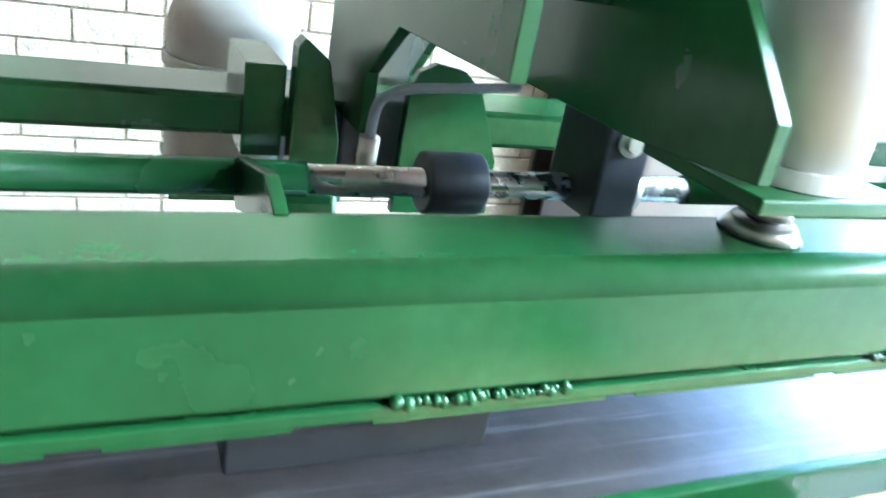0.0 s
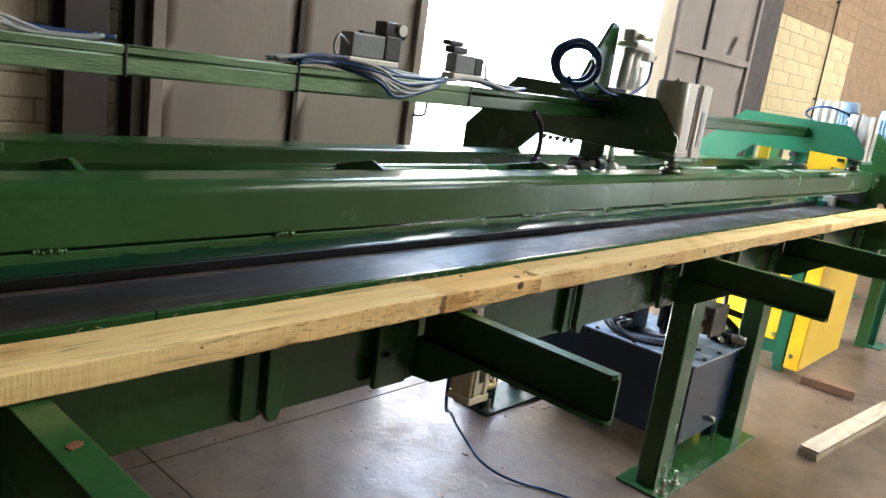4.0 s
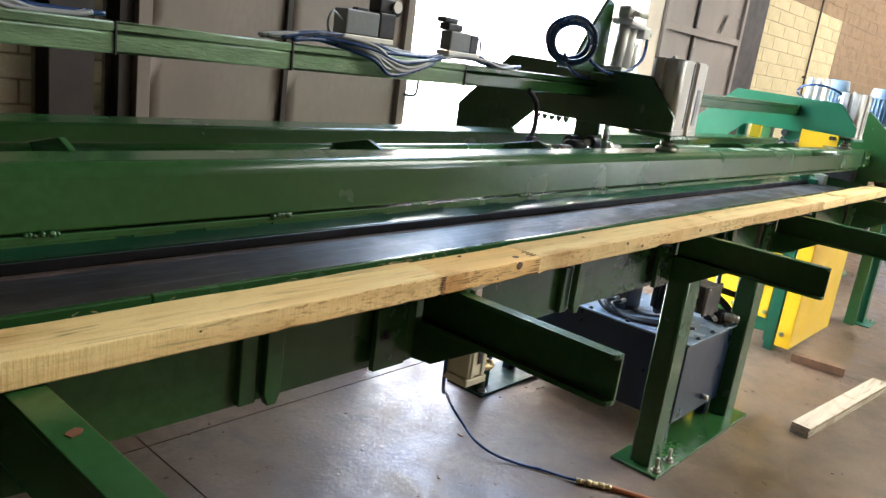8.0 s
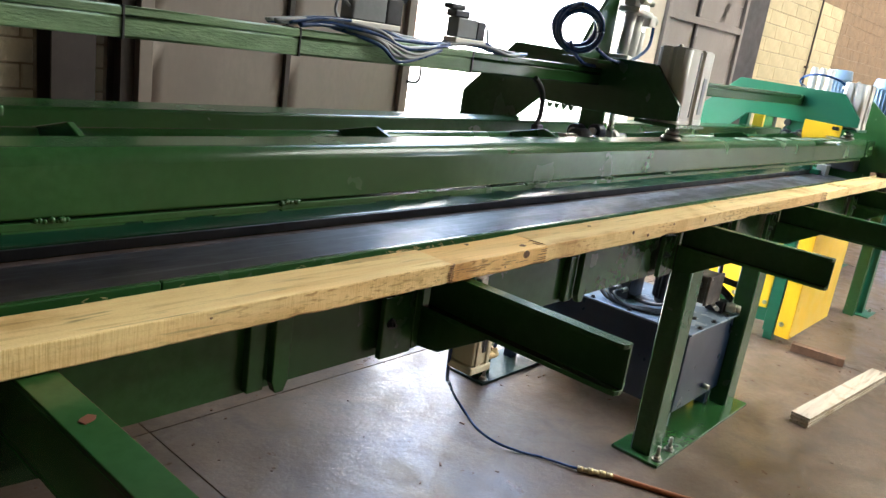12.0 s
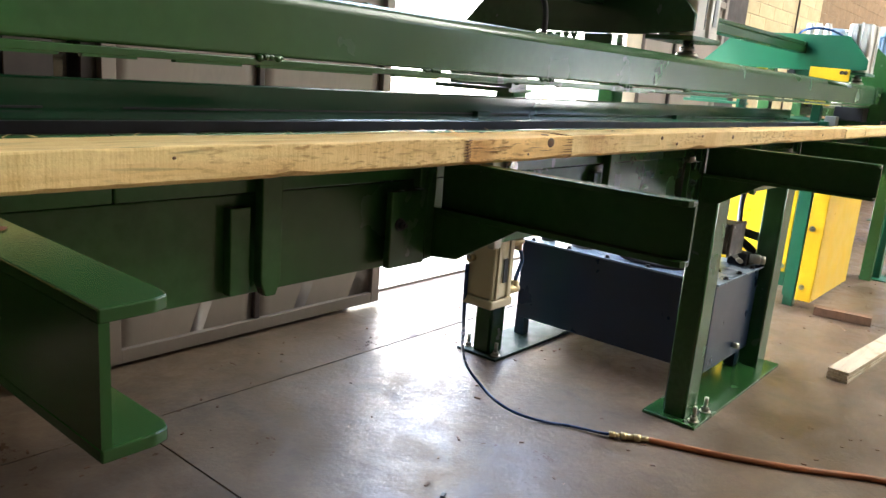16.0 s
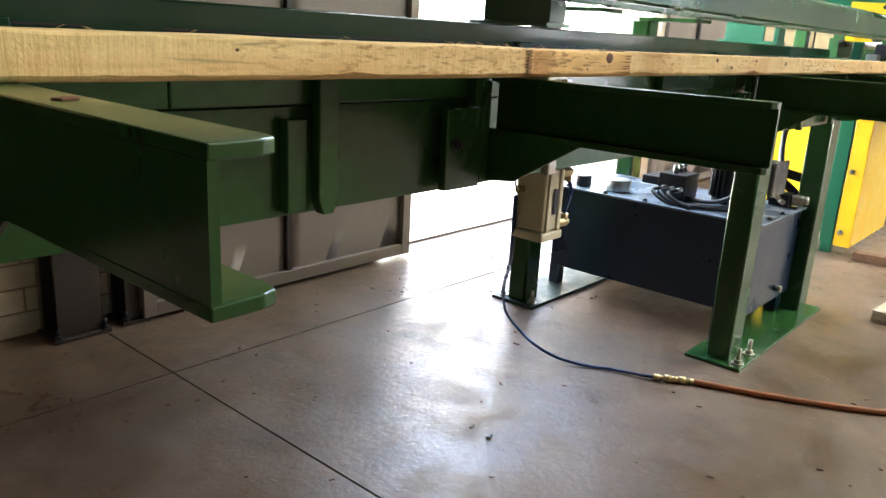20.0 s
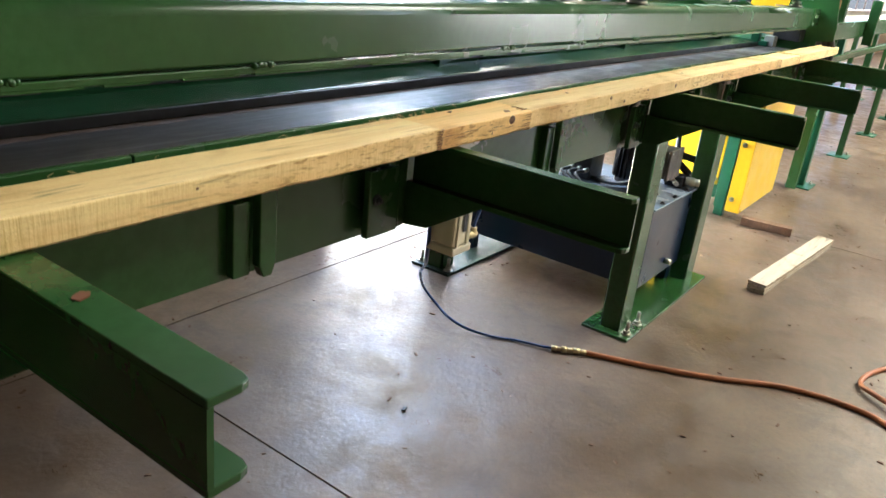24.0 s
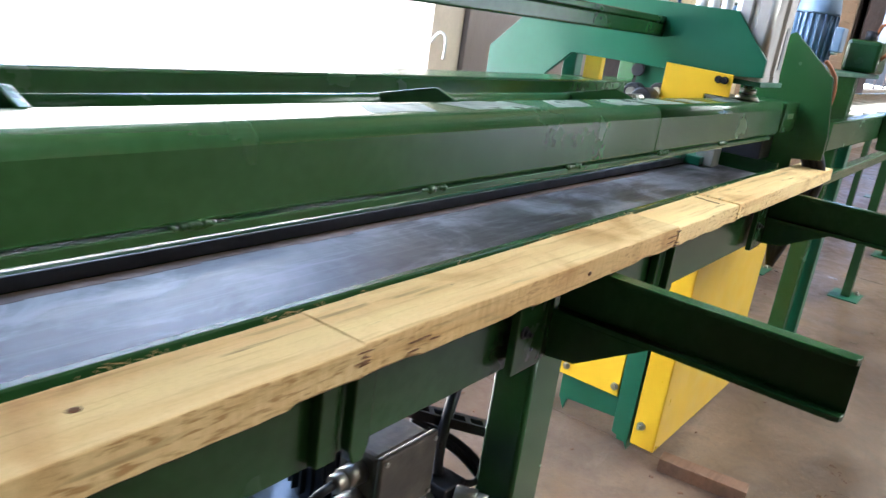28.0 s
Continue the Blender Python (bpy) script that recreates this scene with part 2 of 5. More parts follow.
def wood_material(name, color, dark):
    mat = bpy.data.materials.new(name)
    mat.use_nodes = True
    nt = mat.node_tree
    n, link = nt.nodes, nt.links.new
    b = n["Principled BSDF"]
    co = n.new("ShaderNodeTexCoord")
    mp = n.new("ShaderNodeMapping")
    mp.inputs["Scale"].default_value = (0.06, 1, 1)
    link(co.outputs["Object"], mp.inputs["Vector"])
    info = n.new("ShaderNodeObjectInfo")
    ad = n.new("ShaderNodeVectorMath")
    ad.operation = "MULTIPLY_ADD"
    link(info.outputs["Random"], ad.inputs[0])
    ad.inputs[1].default_value = (7, 3, 5)
    link(mp.outputs["Vector"], ad.inputs[2])

    def noisy(sc, detail, v=None, bend=0.6):
        t = n.new("ShaderNodeTexNoise")
        t.inputs["Scale"].default_value, t.inputs["Detail"].default_value = sc, detail
        t.inputs["Distortion"].default_value = bend
        link(v or ad.outputs["Vector"], t.inputs["Vector"])
        return t.outputs["Fac"]

    def ramp(fac, *stops):
        r = n.new("ShaderNodeValToRGB")
        while len(r.color_ramp.elements) < len(stops):
            r.color_ramp.elements.new(0.5)
        for e, (p, c) in zip(r.color_ramp.elements, stops):
            e.position, e.color = p, (*c, 1)
        link(fac, r.inputs["Fac"])
        return r.outputs["Color"]

    def mul(a, c, f=1.0):
        m = n.new("ShaderNodeMix")
        m.data_type, m.blend_type = "RGBA", "MULTIPLY"
        if isinstance(f, float):
            m.inputs["Factor"].default_value = f
        else:
            link(f, m.inputs["Factor"])
        link(a, m.inputs["A"])
        link(c, m.inputs["B"])
        return m.outputs["Result"]

    def gate(fac, lo, hi):
        r = n.new("ShaderNodeMapRange")
        r.inputs["From Min"].default_value, r.inputs["From Max"].default_value = lo, hi
        link(fac, r.inputs["Value"])
        return r.outputs["Result"]

    def both(a, c):
        m = n.new("ShaderNodeMath")
        m.operation = "MULTIPLY"
        link(a, m.inputs[0])
        link(c, m.inputs[1])
        return m.outputs[0]

    def over(a, fac, c):
        m = n.new("ShaderNodeMix")
        m.data_type = "RGBA"
        link(fac, m.inputs["Factor"])
        link(a, m.inputs["A"])
        m.inputs["B"].default_value = (*c, 1)
        return m.outputs["Result"]

    base = ramp(noisy(26, 3), (0.30, dark), (0.55, color), (0.8, tuple(min(1, c * 1.12) for c in color)))
    streak = ramp(noisy(120, 5), (0.26, (0.74, 0.68, 0.58)), (0.46, (1, 1, 1)))
    stain = ramp(noisy(7, 7, co.outputs["Object"]), (0.30, (0.66, 0.52, 0.36)), (0.46, (1, 1, 1)))
    fuzz = ramp(noisy(330, 4, co.outputs["Object"]), (0.25, (0.86, 0.83, 0.77)), (0.55, (1, 1, 1)))
    mp2 = n.new("ShaderNodeMapping")
    mp2.inputs["Scale"].default_value = (2.2, 0.006, 0.006)
    mp2.inputs["Rotation"].default_value = (0, 0.10, 0.12)
    link(ad.outputs["Vector"], mp2.inputs["Vector"])
    saw = ramp(noisy(4200, 2, mp2.outputs["Vector"], 0.0), (0.34, (0.82, 0.74, 0.60)), (0.56, (1, 1, 1)))
    nrm = n.new("ShaderNodeSeparateXYZ")
    link(co.outputs["Normal"], nrm.inputs["Vector"])
    ab = n.new("ShaderNodeMath")
    ab.operation = "ABSOLUTE"
    link(nrm.outputs["Y"], ab.inputs[0])
    sawn_side = gate(ab.outputs[0], 0.5, 0.8)
    torn = both(gate(noisy(75, 7), 0.585, 0.68), gate(noisy(6, 3, co.outputs["Object"]), 0.54, 0.64))
    knots = both(gate(noisy(48, 2), 0.68, 0.76), gate(noisy(11, 2, co.outputs["Object"]), 0.50, 0.60))
    # short brown dashes of torn grain on the sawn sides
    mp3 = n.new("ShaderNodeMapping")
    mp3.inputs["Scale"].default_value = (0.22, 1, 1)
    link(co.outputs["Object"], mp3.inputs["Vector"])
    dash = both(both(gate(noisy(230, 4, mp3.outputs["Vector"], 0.3), 0.53, 0.66), gate(noisy(9, 3, co.outputs["Object"]), 0.42, 0.56)), sawn_side)
    hsv = n.new("ShaderNodeHueSaturation")
    mr = n.new("ShaderNodeMapRange")
    mr.inputs["To Min"].default_value, mr.inputs["To Max"].default_value = 0.86, 1.1
    link(info.outputs["Random"], mr.inputs["Value"])
    link(mr.outputs["Result"], hsv.inputs["Value"])
    toned = tuple(c * 0.5 for c in dark)
    link(over(over(over(mul(mul(mul(mul(base, streak, 1.0), stain, 0.9), fuzz, 0.7), saw, both(sawn_side, gate(noisy(5, 4, co.outputs["Object"]), 0.25, 0.62))), torn, toned), knots, tuple(c * 0.6 for c in dark)), dash, tuple(c * (0.62, 0.52, 0.42)[i] for i, c in enumerate(dark))), hsv.inputs["Color"])
    link(hsv.outputs["Color"], b.inputs["Base Color"])
    b.inputs["Roughness"].default_value = 0.72
    bp = n.new("ShaderNodeBump")
    bp.inputs["Strength"].default_value, bp.inputs["Distance"].default_value = 0.3, 0.0015
    link(noisy(260, 6, co.outputs["Object"]), bp.inputs["Height"])
    link(bp.outputs["Normal"], b.inputs["Normal"])
    return mat


WOOD = wood_material("rough sawn pine", (0.95, 0.72, 0.34), (0.82, 0.55, 0.22))
WOOD_OLD = wood_material("grey weathered pine", (0.52, 0.44, 0.33), (0.36, 0.29, 0.21))
WOOD_BROWN = wood_material("brown offcut", (0.20, 0.11, 0.06), (0.12, 0.065, 0.035))


# ---- mesh helpers ----
def thing(name, loc, label, category, group="", kind=""):
    ob = new(name)
    ob.location = loc
    return tagged(ob, label, category, group, kind)


def root_of(ob):
    while ob.parent:
        ob = ob.parent
    return ob


def part(name, bm, mat, parent=None, label=""):
    """Links a bmesh in world metres as one mesh object under a thing or part."""
    me = bpy.data.meshes.new(name)
    if parent:
        off = Vector(root_of(parent).location)
        bmesh.ops.translate(bm, verts=bm.verts, vec=-off)
    bmesh.ops.recalc_face_normals(bm, faces=bm.faces)
    bm.to_mesh(me)
    bm.free()
    me.materials.append(mat)
    ob = new(name, me)
    if parent:
        ob.parent = parent
    if label:
        ob["label"] = label
    return ob


def solo(name, bm, mat, label, category, group="", kind="", at=None):
    """One top-level mesh."""
    if at is None:
        c = [v.co for v in bm.verts]
        at = Vector(((min(v.x for v in c) + max(v.x for v in c)) / 2, (min(v.y for v in c) + max(v.y for v in c)) / 2, min(v.z for v in c)))
    bmesh.ops.translate(bm, verts=bm.verts, vec=-Vector(at))
    bmesh.ops.recalc_face_normals(bm, faces=bm.faces)
    me = bpy.data.meshes.new(name)
    bm.to_mesh(me)
    bm.free()
    me.materials.append(mat)
    ob = new(name, me)
    ob.location = at
    return tagged(ob, label, category, group, kind)


def bevel(bm, geom, w, seg=2):
    if w > 0:
        bmesh.ops.bevel(bm, geom=geom, offset=w, segments=seg, affect="EDGES", profile=0.5, clamp_overlap=True)


def box(x0, x1, y0, y1, z0, z1, r=0.0, bm=None, m=None, seg=2):
    bm2 = bmesh.new()
    bmesh.ops.create_cube(bm2, size=1)
    for v in bm2.verts:
        v.co = Vector(((x0 + x1) / 2 + v.co.x * (x1 - x0), (y0 + y1) / 2 + v.co.y * (y1 - y0), (z0 + z1) / 2 + v.co.z * (z1 - z0)))
    bevel(bm2, bm2.edges[:], r, seg)
    return merge(bm, bm2, m)


def merge(bm, bm2, m=None):
    if m is not None:
        bmesh.ops.transform(bm2, matrix=m, verts=bm2.verts)
    if bm is None:
        return bm2
    me = bpy.data.meshes.new("t")
    bm2.to_mesh(me)
    bm.from_mesh(me)
    bpy.data.meshes.remove(me)
    bm2.free()
    return bm


def prism(pts, a, d0, d1, r=0.0, bm=None, m=None, seg=2):
    """A plate: the outline pts in the plane across axis a ('x': pts are y,z; 'y': x,z; 'z': x,y), from d0 to d1."""
    put = {"x": lambda p, d: (d, p[0], p[1]), "y": lambda p, d: (p[0], d, p[1]), "z": lambda p, d: (p[0], p[1], d)}[a]
    bm2 = bmesh.new()
    f = bm2.faces.new([bm2.verts.new(put(p, d0)) for p in pts])
    g = bmesh.ops.extrude_face_region(bm2, geom=[f])
    mv = [v for v in g["geom"] if isinstance(v, bmesh.types.BMVert)]
    bmesh.ops.translate(bm2, verts=mv, vec=Vector(put((0, 0), d1)) - Vector(put((0, 0), d0)))
    bevel(bm2, bm2.edges[:], r, seg)
    return merge(bm, bm2, m)


def rod(p, q, r, n=16, r2=None, bm=None, chamfer=0.0):
    """A round bar from p to q."""
    p, q = Vector(p), Vector(q)
    bm2 = bmesh.new()
    ln = (q - p).length
    bmesh.ops.create_cone(bm2, cap_ends=True, segments=n, radius1=r, radius2=r if r2 is None else r2, depth=ln)
    if chamfer:
        bevel(bm2, [e for e in bm2.edges if all(len(f.verts) > 4 for f in e.link_faces) or len([f for f in e.link_faces if len(f.verts) > 4]) == 1], chamfer, 2)
    for f in bm2.faces:
        f.smooth = len(f.verts) == 4
    m = Matrix.Translation((p + q) / 2) @ (q - p).to_track_quat("Z", "Y").to_matrix().to_4x4()
    return merge(bm, bm2, m)


def spline(pts, per=8):
    pts = [Vector(p) for p in pts]
    out = []
    for i in range(len(pts) - 1):
        a, b, c, d = pts[max(i - 1, 0)], pts[i], pts[i + 1], pts[min(i + 2, len(pts) - 1)]
        for k in range(per):
            t = k / per
            out.append(0.5 * ((2 * b) + (c - a) * t + (2 * a - 5 * b + 4 * c - d) * t * t + (3 * b - a - 3 * c + d) * t ** 3))
    return out + [pts[-1]]


def hose(pts, r, n=8, per=8, bm=None, smooth=True):
    """A bent round tube through the points."""
    path = spline(pts, per) if smooth else [Vector(p) for p in pts]
    bm2 = bmesh.new()
    rings, up = [], Vector((0.13, 0.21, 1)).normalized()
    for i, p in enumerate(path):
        d = (path[min(i + 1, len(path) - 1)] - path[max(i - 1, 0)]).normalized()
        s = d.cross(up)
        s = s.normalized() if s.length > 1e-4 else Vector((1, 0, 0))
        u = s.cross(d).normalized()
        up = u
        rings.append([bm2.verts.new(p + r * (math.cos(2 * math.pi * k / n) * s + math.sin(2 * math.pi * k / n) * u)) for k in range(n)])
    for a, b in zip(rings, rings[1:]):
        for k in range(n):
            bm2.faces.new((a[k], a[(k + 1) % n], b[(k + 1) % n], b[k])).smooth = True
    bm2.faces.new(rings[0])
    bm2.faces.new(rings[-1])
    return merge(bm, bm2)


def rhs(x0, x1, y0, y1, z0, z1, r=0.008, bm=None, seg=3):
    """A rolled hollow section along x: the long edges rounded."""
    bm2 = bmesh.new()
    bmesh.ops.create_cube(bm2, size=1)
    for v in bm2.verts:
        v.co = Vector(((x0 + x1) / 2 + v.co.x * (x1 - x0), (y0 + y1) / 2 + v.co.y * (y1 - y0), (z0 + z1) / 2 + v.co.z * (z1 - z0)))
    d = Vector((x1 - x0, y1 - y0, z1 - z0))
    k = max(range(3), key=lambda i: abs(d[i]))
    bevel(bm2, [e for e in bm2.edges if abs((e.verts[0].co - e.verts[1].co)[k]) > 1e-6], r, seg)
    for f in bm2.faces:
        f.smooth = len(f.verts) == 4 and f.calc_area() < abs(d[k]) * r * 1.2
    return merge(bm, bm2)


def lathe(x, y, prof, n=32):
    """A turned body about the upright axis through x, y; prof gives height and radius."""
    bm = bmesh.new()
    rings = [[bm.verts.new((x + r * math.cos(2 * math.pi * k / n), y + r * math.sin(2 * math.pi * k / n), z)) for k in range(n)] for z, r in prof]
    for a, b in zip(rings, rings[1:]):
        for k in range(n):
            bm.faces.new((a[k], a[(k + 1) % n], b[(k + 1) % n], b[k])).smooth = True
    bm.faces.new(rings[0])
    bm.faces.new(rings[-1])
    return bm


def rounded_beam(x0, x1, y0, y1, z0, z1, rt, rb):
    """A hollow-section beam along x with wide upper and tight lower corner radii."""
    pts = []
    for cy, cz, r, a0 in ((y0 + rb, z0 + rb, rb, 180), (y1 - rb, z0 + rb, rb, 270), (y1 - rt, z1 - rt, rt, 0), (y0 + rt, z1 - rt, rt, 90)):
        pts += [(cy + r * math.cos(radians(a0 + 15 * k)), cz + r * math.sin(radians(a0 + 15 * k))) for k in range(7)]
    bm = prism(pts, "x", x0, x1)
    for f in bm.faces:
        if len(f.verts) == 4 and f.calc_area() < (x1 - x0) * rt * 0.4:
            f.smooth = True
    return bm


def hexbolt(p, d, r=0.010, head=0.008, stud=0.0, washer=True, bm=None):
    """A hexagon head or nut on a washer, with the stud that stands out of it, along d from p."""
    p, d = Vector(p), Vector(d).normalized()
    bm = bm or bmesh.new()
    if washer:
        rod(p, p + d * 0.003, r * 1.5, 16, bm=bm)
        p = p + d * 0.003
    rod(p, p + d * head, r, 6, bm=bm)
    if stud:
        rod(p + d * head, p + d * (head + stud), r * 0.55, 10, bm=bm)
    return bm


def weld(p, q, r, bm=None, seed=1):
    """A short bead of weld, lumpy."""
    rnd = random.Random(seed)
    p, q = Vector(p), Vector(q)
    k = max(4, int((q - p).length / (r * 0.8)))
    bm = bm or bmesh.new()
    for i in range(k):
        c = p.lerp(q, (i + 0.5) / k) + Vector((rnd.uniform(-1, 1), rnd.uniform(-0.5, 0.5), rnd.uniform(-0.5, 0.5))) * r * 0.4
        bm2 = bmesh.new()
        bmesh.ops.create_icosphere(bm2, subdivisions=1, radius=r * rnd.uniform(0.45, 1.15))
        for f in bm2.faces:
            f.smooth = True
        merge(bm, bm2, Matrix.Translation(c))
    return bm

# ---- the hall ----
WALL_Y = 1.98     # face of the brick wall behind the machine
DOOR_Y = 1.87     # face of the sliding door leaves
HALL_H = 6.0

fl = bmesh.new()
bmesh.ops.create_grid(fl, x_segments=1, y_segments=1, size=1)
for v in fl.verts:
    v.co = Vector((8 + v.co.x * 60, 10 + v.co.y * 60, -0.015))
ground = solo("ground", fl, material("sunlit yard concrete", (0.62, 0.58, 0.52), 0.9, vary=0.12, scale=0.6, bump=0.05), "pale dusty concrete yard outside the doorway", "ground", kind="structure", at=(8, 10, -0.015))


def slab(x0, x1, y0, y1, gap=0.0024):
    return box(x0 + gap, x1 - gap, y0 + gap, y1 - gap, -0.12, 0.0 + 0.002, 0.0006, seg=1)


floor = thing("floor", (0, 0, 0), "worn concrete hall floor with sawn joints and dust", "floor", kind="structure")
xs = (-8.0, -1.55, 1.475, 4.5, 7.5, 10.5, 13.5, 16.5, 24.0)
ys = (-7.0, -4.5, -1.53, 1.472, 2.2)
for i in range(len(xs) - 1):
    for j in range(len(ys) - 1):
        part("slab", slab(xs[i], xs[i + 1], ys[j], ys[j + 1]), CONCRETE, floor)
part("joint_fill", box(-8, 24, -7, 2.2, -0.13, -0.003), material("dirt in the floor joints", (0.075, 0.052, 0.036), 0.95, bump=0.1), floor, "dark dirt in the sawn joints")

# wall behind the machine, with the doorway at x 2.82 to 4.83
T = 0.23
OPEN = (2.82, 4.85)
WIN = (14.9, 19.8)


def wall_piece(x0, x1, z0=0.0, z1=HALL_H):
    return box(x0, x1, WALL_Y + 0.012, WALL_Y + T, z0, z1)


wall_back = thing("wall_north", (0, WALL_Y, 0), "pale brick hall wall with a wide doorway", "wall", kind="structure")
core = wall_piece(-8, OPEN[0] - 0.05)
merge(core, wall_piece(OPEN[1] + 0.05, WIN[0]))
merge(core, wall_piece(WIN[1], 24))
merge(core, wall_piece(OPEN[0] - 0.05, OPEN[1] + 0.05, 3.4))
merge(core, wall_piece(WIN[0], WIN[1], 0, 0.9))
merge(core, wall_piece(WIN[0], WIN[1], 3.4))
part("brickwork_core", core, MORTAR, wall_back)

for nm, (x0, x1, y0, y1) in {"wall_west": (-8.25, -8, -7.2, WALL_Y + T), "wall_east": (24, 24.25, -7.2, WALL_Y + T)}.items():
    solo(nm, box(x0, x1, y0, y1, 0, HALL_H), PLASTER, "plain rendered end wall of the hall", "wall", kind="structure")

# unseen wall behind the camera; its wide gap is added to steer sky light and reflections
wall_front = thing("wall_south", (0, -7.1, 0), "unseen rendered hall wall with a gap added for light", "wall", kind="structure")
part("wall_panel", box(-8, 13, -7.2, -7.0, 0, HALL_H), PLASTER, wall_front)
part("wall_panel", box(17, 24, -7.2, -7.0, 0, HALL_H), PLASTER, wall_front)
part("lintel", box(13.001, 16.999, -7.199, -7.001, 4.0, HALL_H), PLASTER, wall_front)

# roof, out of view: opaque sheets, with three raised strips above the added lamps
roof = thing("ceiling", (4, -2.6, HALL_H), "plain sheeted roof, unseen, raised over the fill lamps", "ceiling", kind="structure")
rb = bmesh.new()
ys_r = (-7.2, -5.87, -4.93, -3.97, -3.03, -2.07, -1.13, WALL_Y + T)
for a, b in zip(ys_r[0::2], ys_r[1::2]):
    box(-8.2, 24.2, a, b, HALL_H, HALL_H + 0.1, bm=rb)
for a, b in zip(ys_r[1:-1:2], ys_r[2::2]):
    box(-8.2, 5.45, a, b, HALL_H, HALL_H + 0.1, bm=rb)
    box(15.55, 24.2, a, b, HALL_H, HALL_H + 0.1, bm=rb)
    box(5.45, 15.55, a, b, HALL_H + 0.06, HALL_H + 0.1, bm=rb)
part("roof_sheet", rb, PLASTER, roof)

# ---- the machine: conveyor bed ----
RAIL_Y, RAIL_TOP, BELT_Z = 0.408, 0.924, 0.900
X0, X1 = -1.4, 4.62
FRAMES = (0.562, 2.40, 4.28)     # planes of the press arches

bed = thing("conveyor_bed", (1.6, 0.53, 0), "long dark green steel conveyor bed on bolted legs", "conveyor")
for xa, xb in ((X0, 0.8975), (0.8995, 2.4175), (2.4195, X1)):
    part("top_strip", box(xa, xb, RAIL_Y, RAIL_Y + 0.012, 0.849, RAIL_TOP, 0.002), GREEN, bed)
part("side_plate", box(X0, X1, RAIL_Y + 0.013, RAIL_Y + 0.023, 0.712, 0.846, 0.0015), GREEN, bed)
part("bed_pan", box(X0, X1, RAIL_Y + 0.026, 0.660, 0.866, 0.880), GREEN, bed)
part("back_plate", box(X0, X1, 0.662, 0.674, 0.712, 0.884, 0.002), GREEN, bed)
part("end_plate", box(X1 + 0.002, X1 + 0.012, RAIL_Y + 0.014, 0.672, 0.73, 0.935, 0.001), GREEN, bed)
for x in (-0.55, 0.19, 1.082, 1.985, 2.95, 3.86):
    s = prism([(x, 0.734), (x + 0.008, 0.714), (x + 0.024, 0.714), (x + 0.032, 0.734), (x + 0.032, 0.892), (x + 0.026, 0.900), (x + 0.006, 0.900), (x, 0.892)], "y", RAIL_Y - 0.018, RAIL_Y - 0.001, 0.002)
    st = part("stiffener", s, GREEN, bed)
    part("backing_bar", box(x - 0.037, x - 0.006, RAIL_Y - 0.004, RAIL_Y + 0.012, 0.718, 0.832, 0.002), GREEN, st)
for k, x in enumerate((-0.9, 0.62, 1.7, 2.55, 3.2)):
    part("cross_member", box(x, x + 0.05, 0.434, 0.660, 0.80, 0.864, 0.003), GREEN, bed)
part("slot_cover", box(0.182, 0.205, RAIL_Y - 0.0025, RAIL_Y + 0.001, 0.886, 0.918), DARK, bed, "dark slot in the top strip")

# legs with base plates and anchor bolts
def leg(x0, x1, y0, y1, ztop):
    lg = part("leg", rhs(x0, x1, y0, y1, 0.012, ztop, 0.008), GREEN, bed)
    return lg


def base_plate(x0, x1, y0, y1, bolts, mat=GREEN):
    bp = part("base_plate", box(x0, x1, y0, y1, 0.0, 0.012, 0.0015), mat, bed)
    for bx, by in bolts:
        part("anchor_bolt", hexbolt((bx, by, 0.012), (0, 0, 1), 0.0125, 0.012, 0.034), ZINC, bp, "bright zinc anchor stud and nut")
    return bp


for x in (2.735, 3.405):
    leg(x, x + 0.100, 0.415, 0.490, 0.716)
base_plate(2.698, 3.525, 0.366, 0.540, ((2.742, 0.388), (2.845, 0.392)))
leg(0.522, 0.624, 0.440, 0.515, 0.716)
base_plate(0.47, 0.68, 0.405, 0.55, ((0.50, 0.425), (0.645, 0.425)))
leg(-1.15, -1.05, 0.440, 0.515, 0.716)
for x in (0.42, 2.690, 3.405):
    leg(x, x + 0.086, 1.157, 1.232, 1.03)
base_plate(0.355, 0.55, 1.105, 1.285, ((0.385, 1.13), (0.52, 1.255)))
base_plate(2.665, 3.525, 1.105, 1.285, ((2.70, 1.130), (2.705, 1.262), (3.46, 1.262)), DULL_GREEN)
part("weld_bead", weld((0.524, 0.437, 0.713), (0.62, 0.437, 0.716), 0.004, seed=4), GREEN, bed)

belt = thing("conveyor_belt", (1.6, 0.53, 0.88), "worn black conveyor belt with grey scuffs and painted sky reflection", "belt")
part("belt_run", box(X0, 4.262, RAIL_Y + 0.020, 0.627, 0.8805, BELT_Z, 0.001), BELT, belt)
part("belt_run", box(4.266, X1 - 0.02, RAIL_Y + 0.020, 0.627, 0.8805, BELT_Z - 0.001, 0.001), BELT, belt)
gr = bmesh.new()
for k in range(120):
    xa = X0 + 0.05 * k
    if xa < 4.2:
        box(xa, xa + 0.05, 0.607 + 0.008 * noise.noise(Vector((xa * 7, 1, 2))), 0.6265, BELT_Z - 0.0002, BELT_Z + 0.0004, bm=gr)
part("edge_grime", gr, material("brown sawdust grime", (0.11, 0.065, 0.045), 0.7, vary=0.25, scale=20), belt, "brown grime along the belt edge")["kind"] = "stuff"

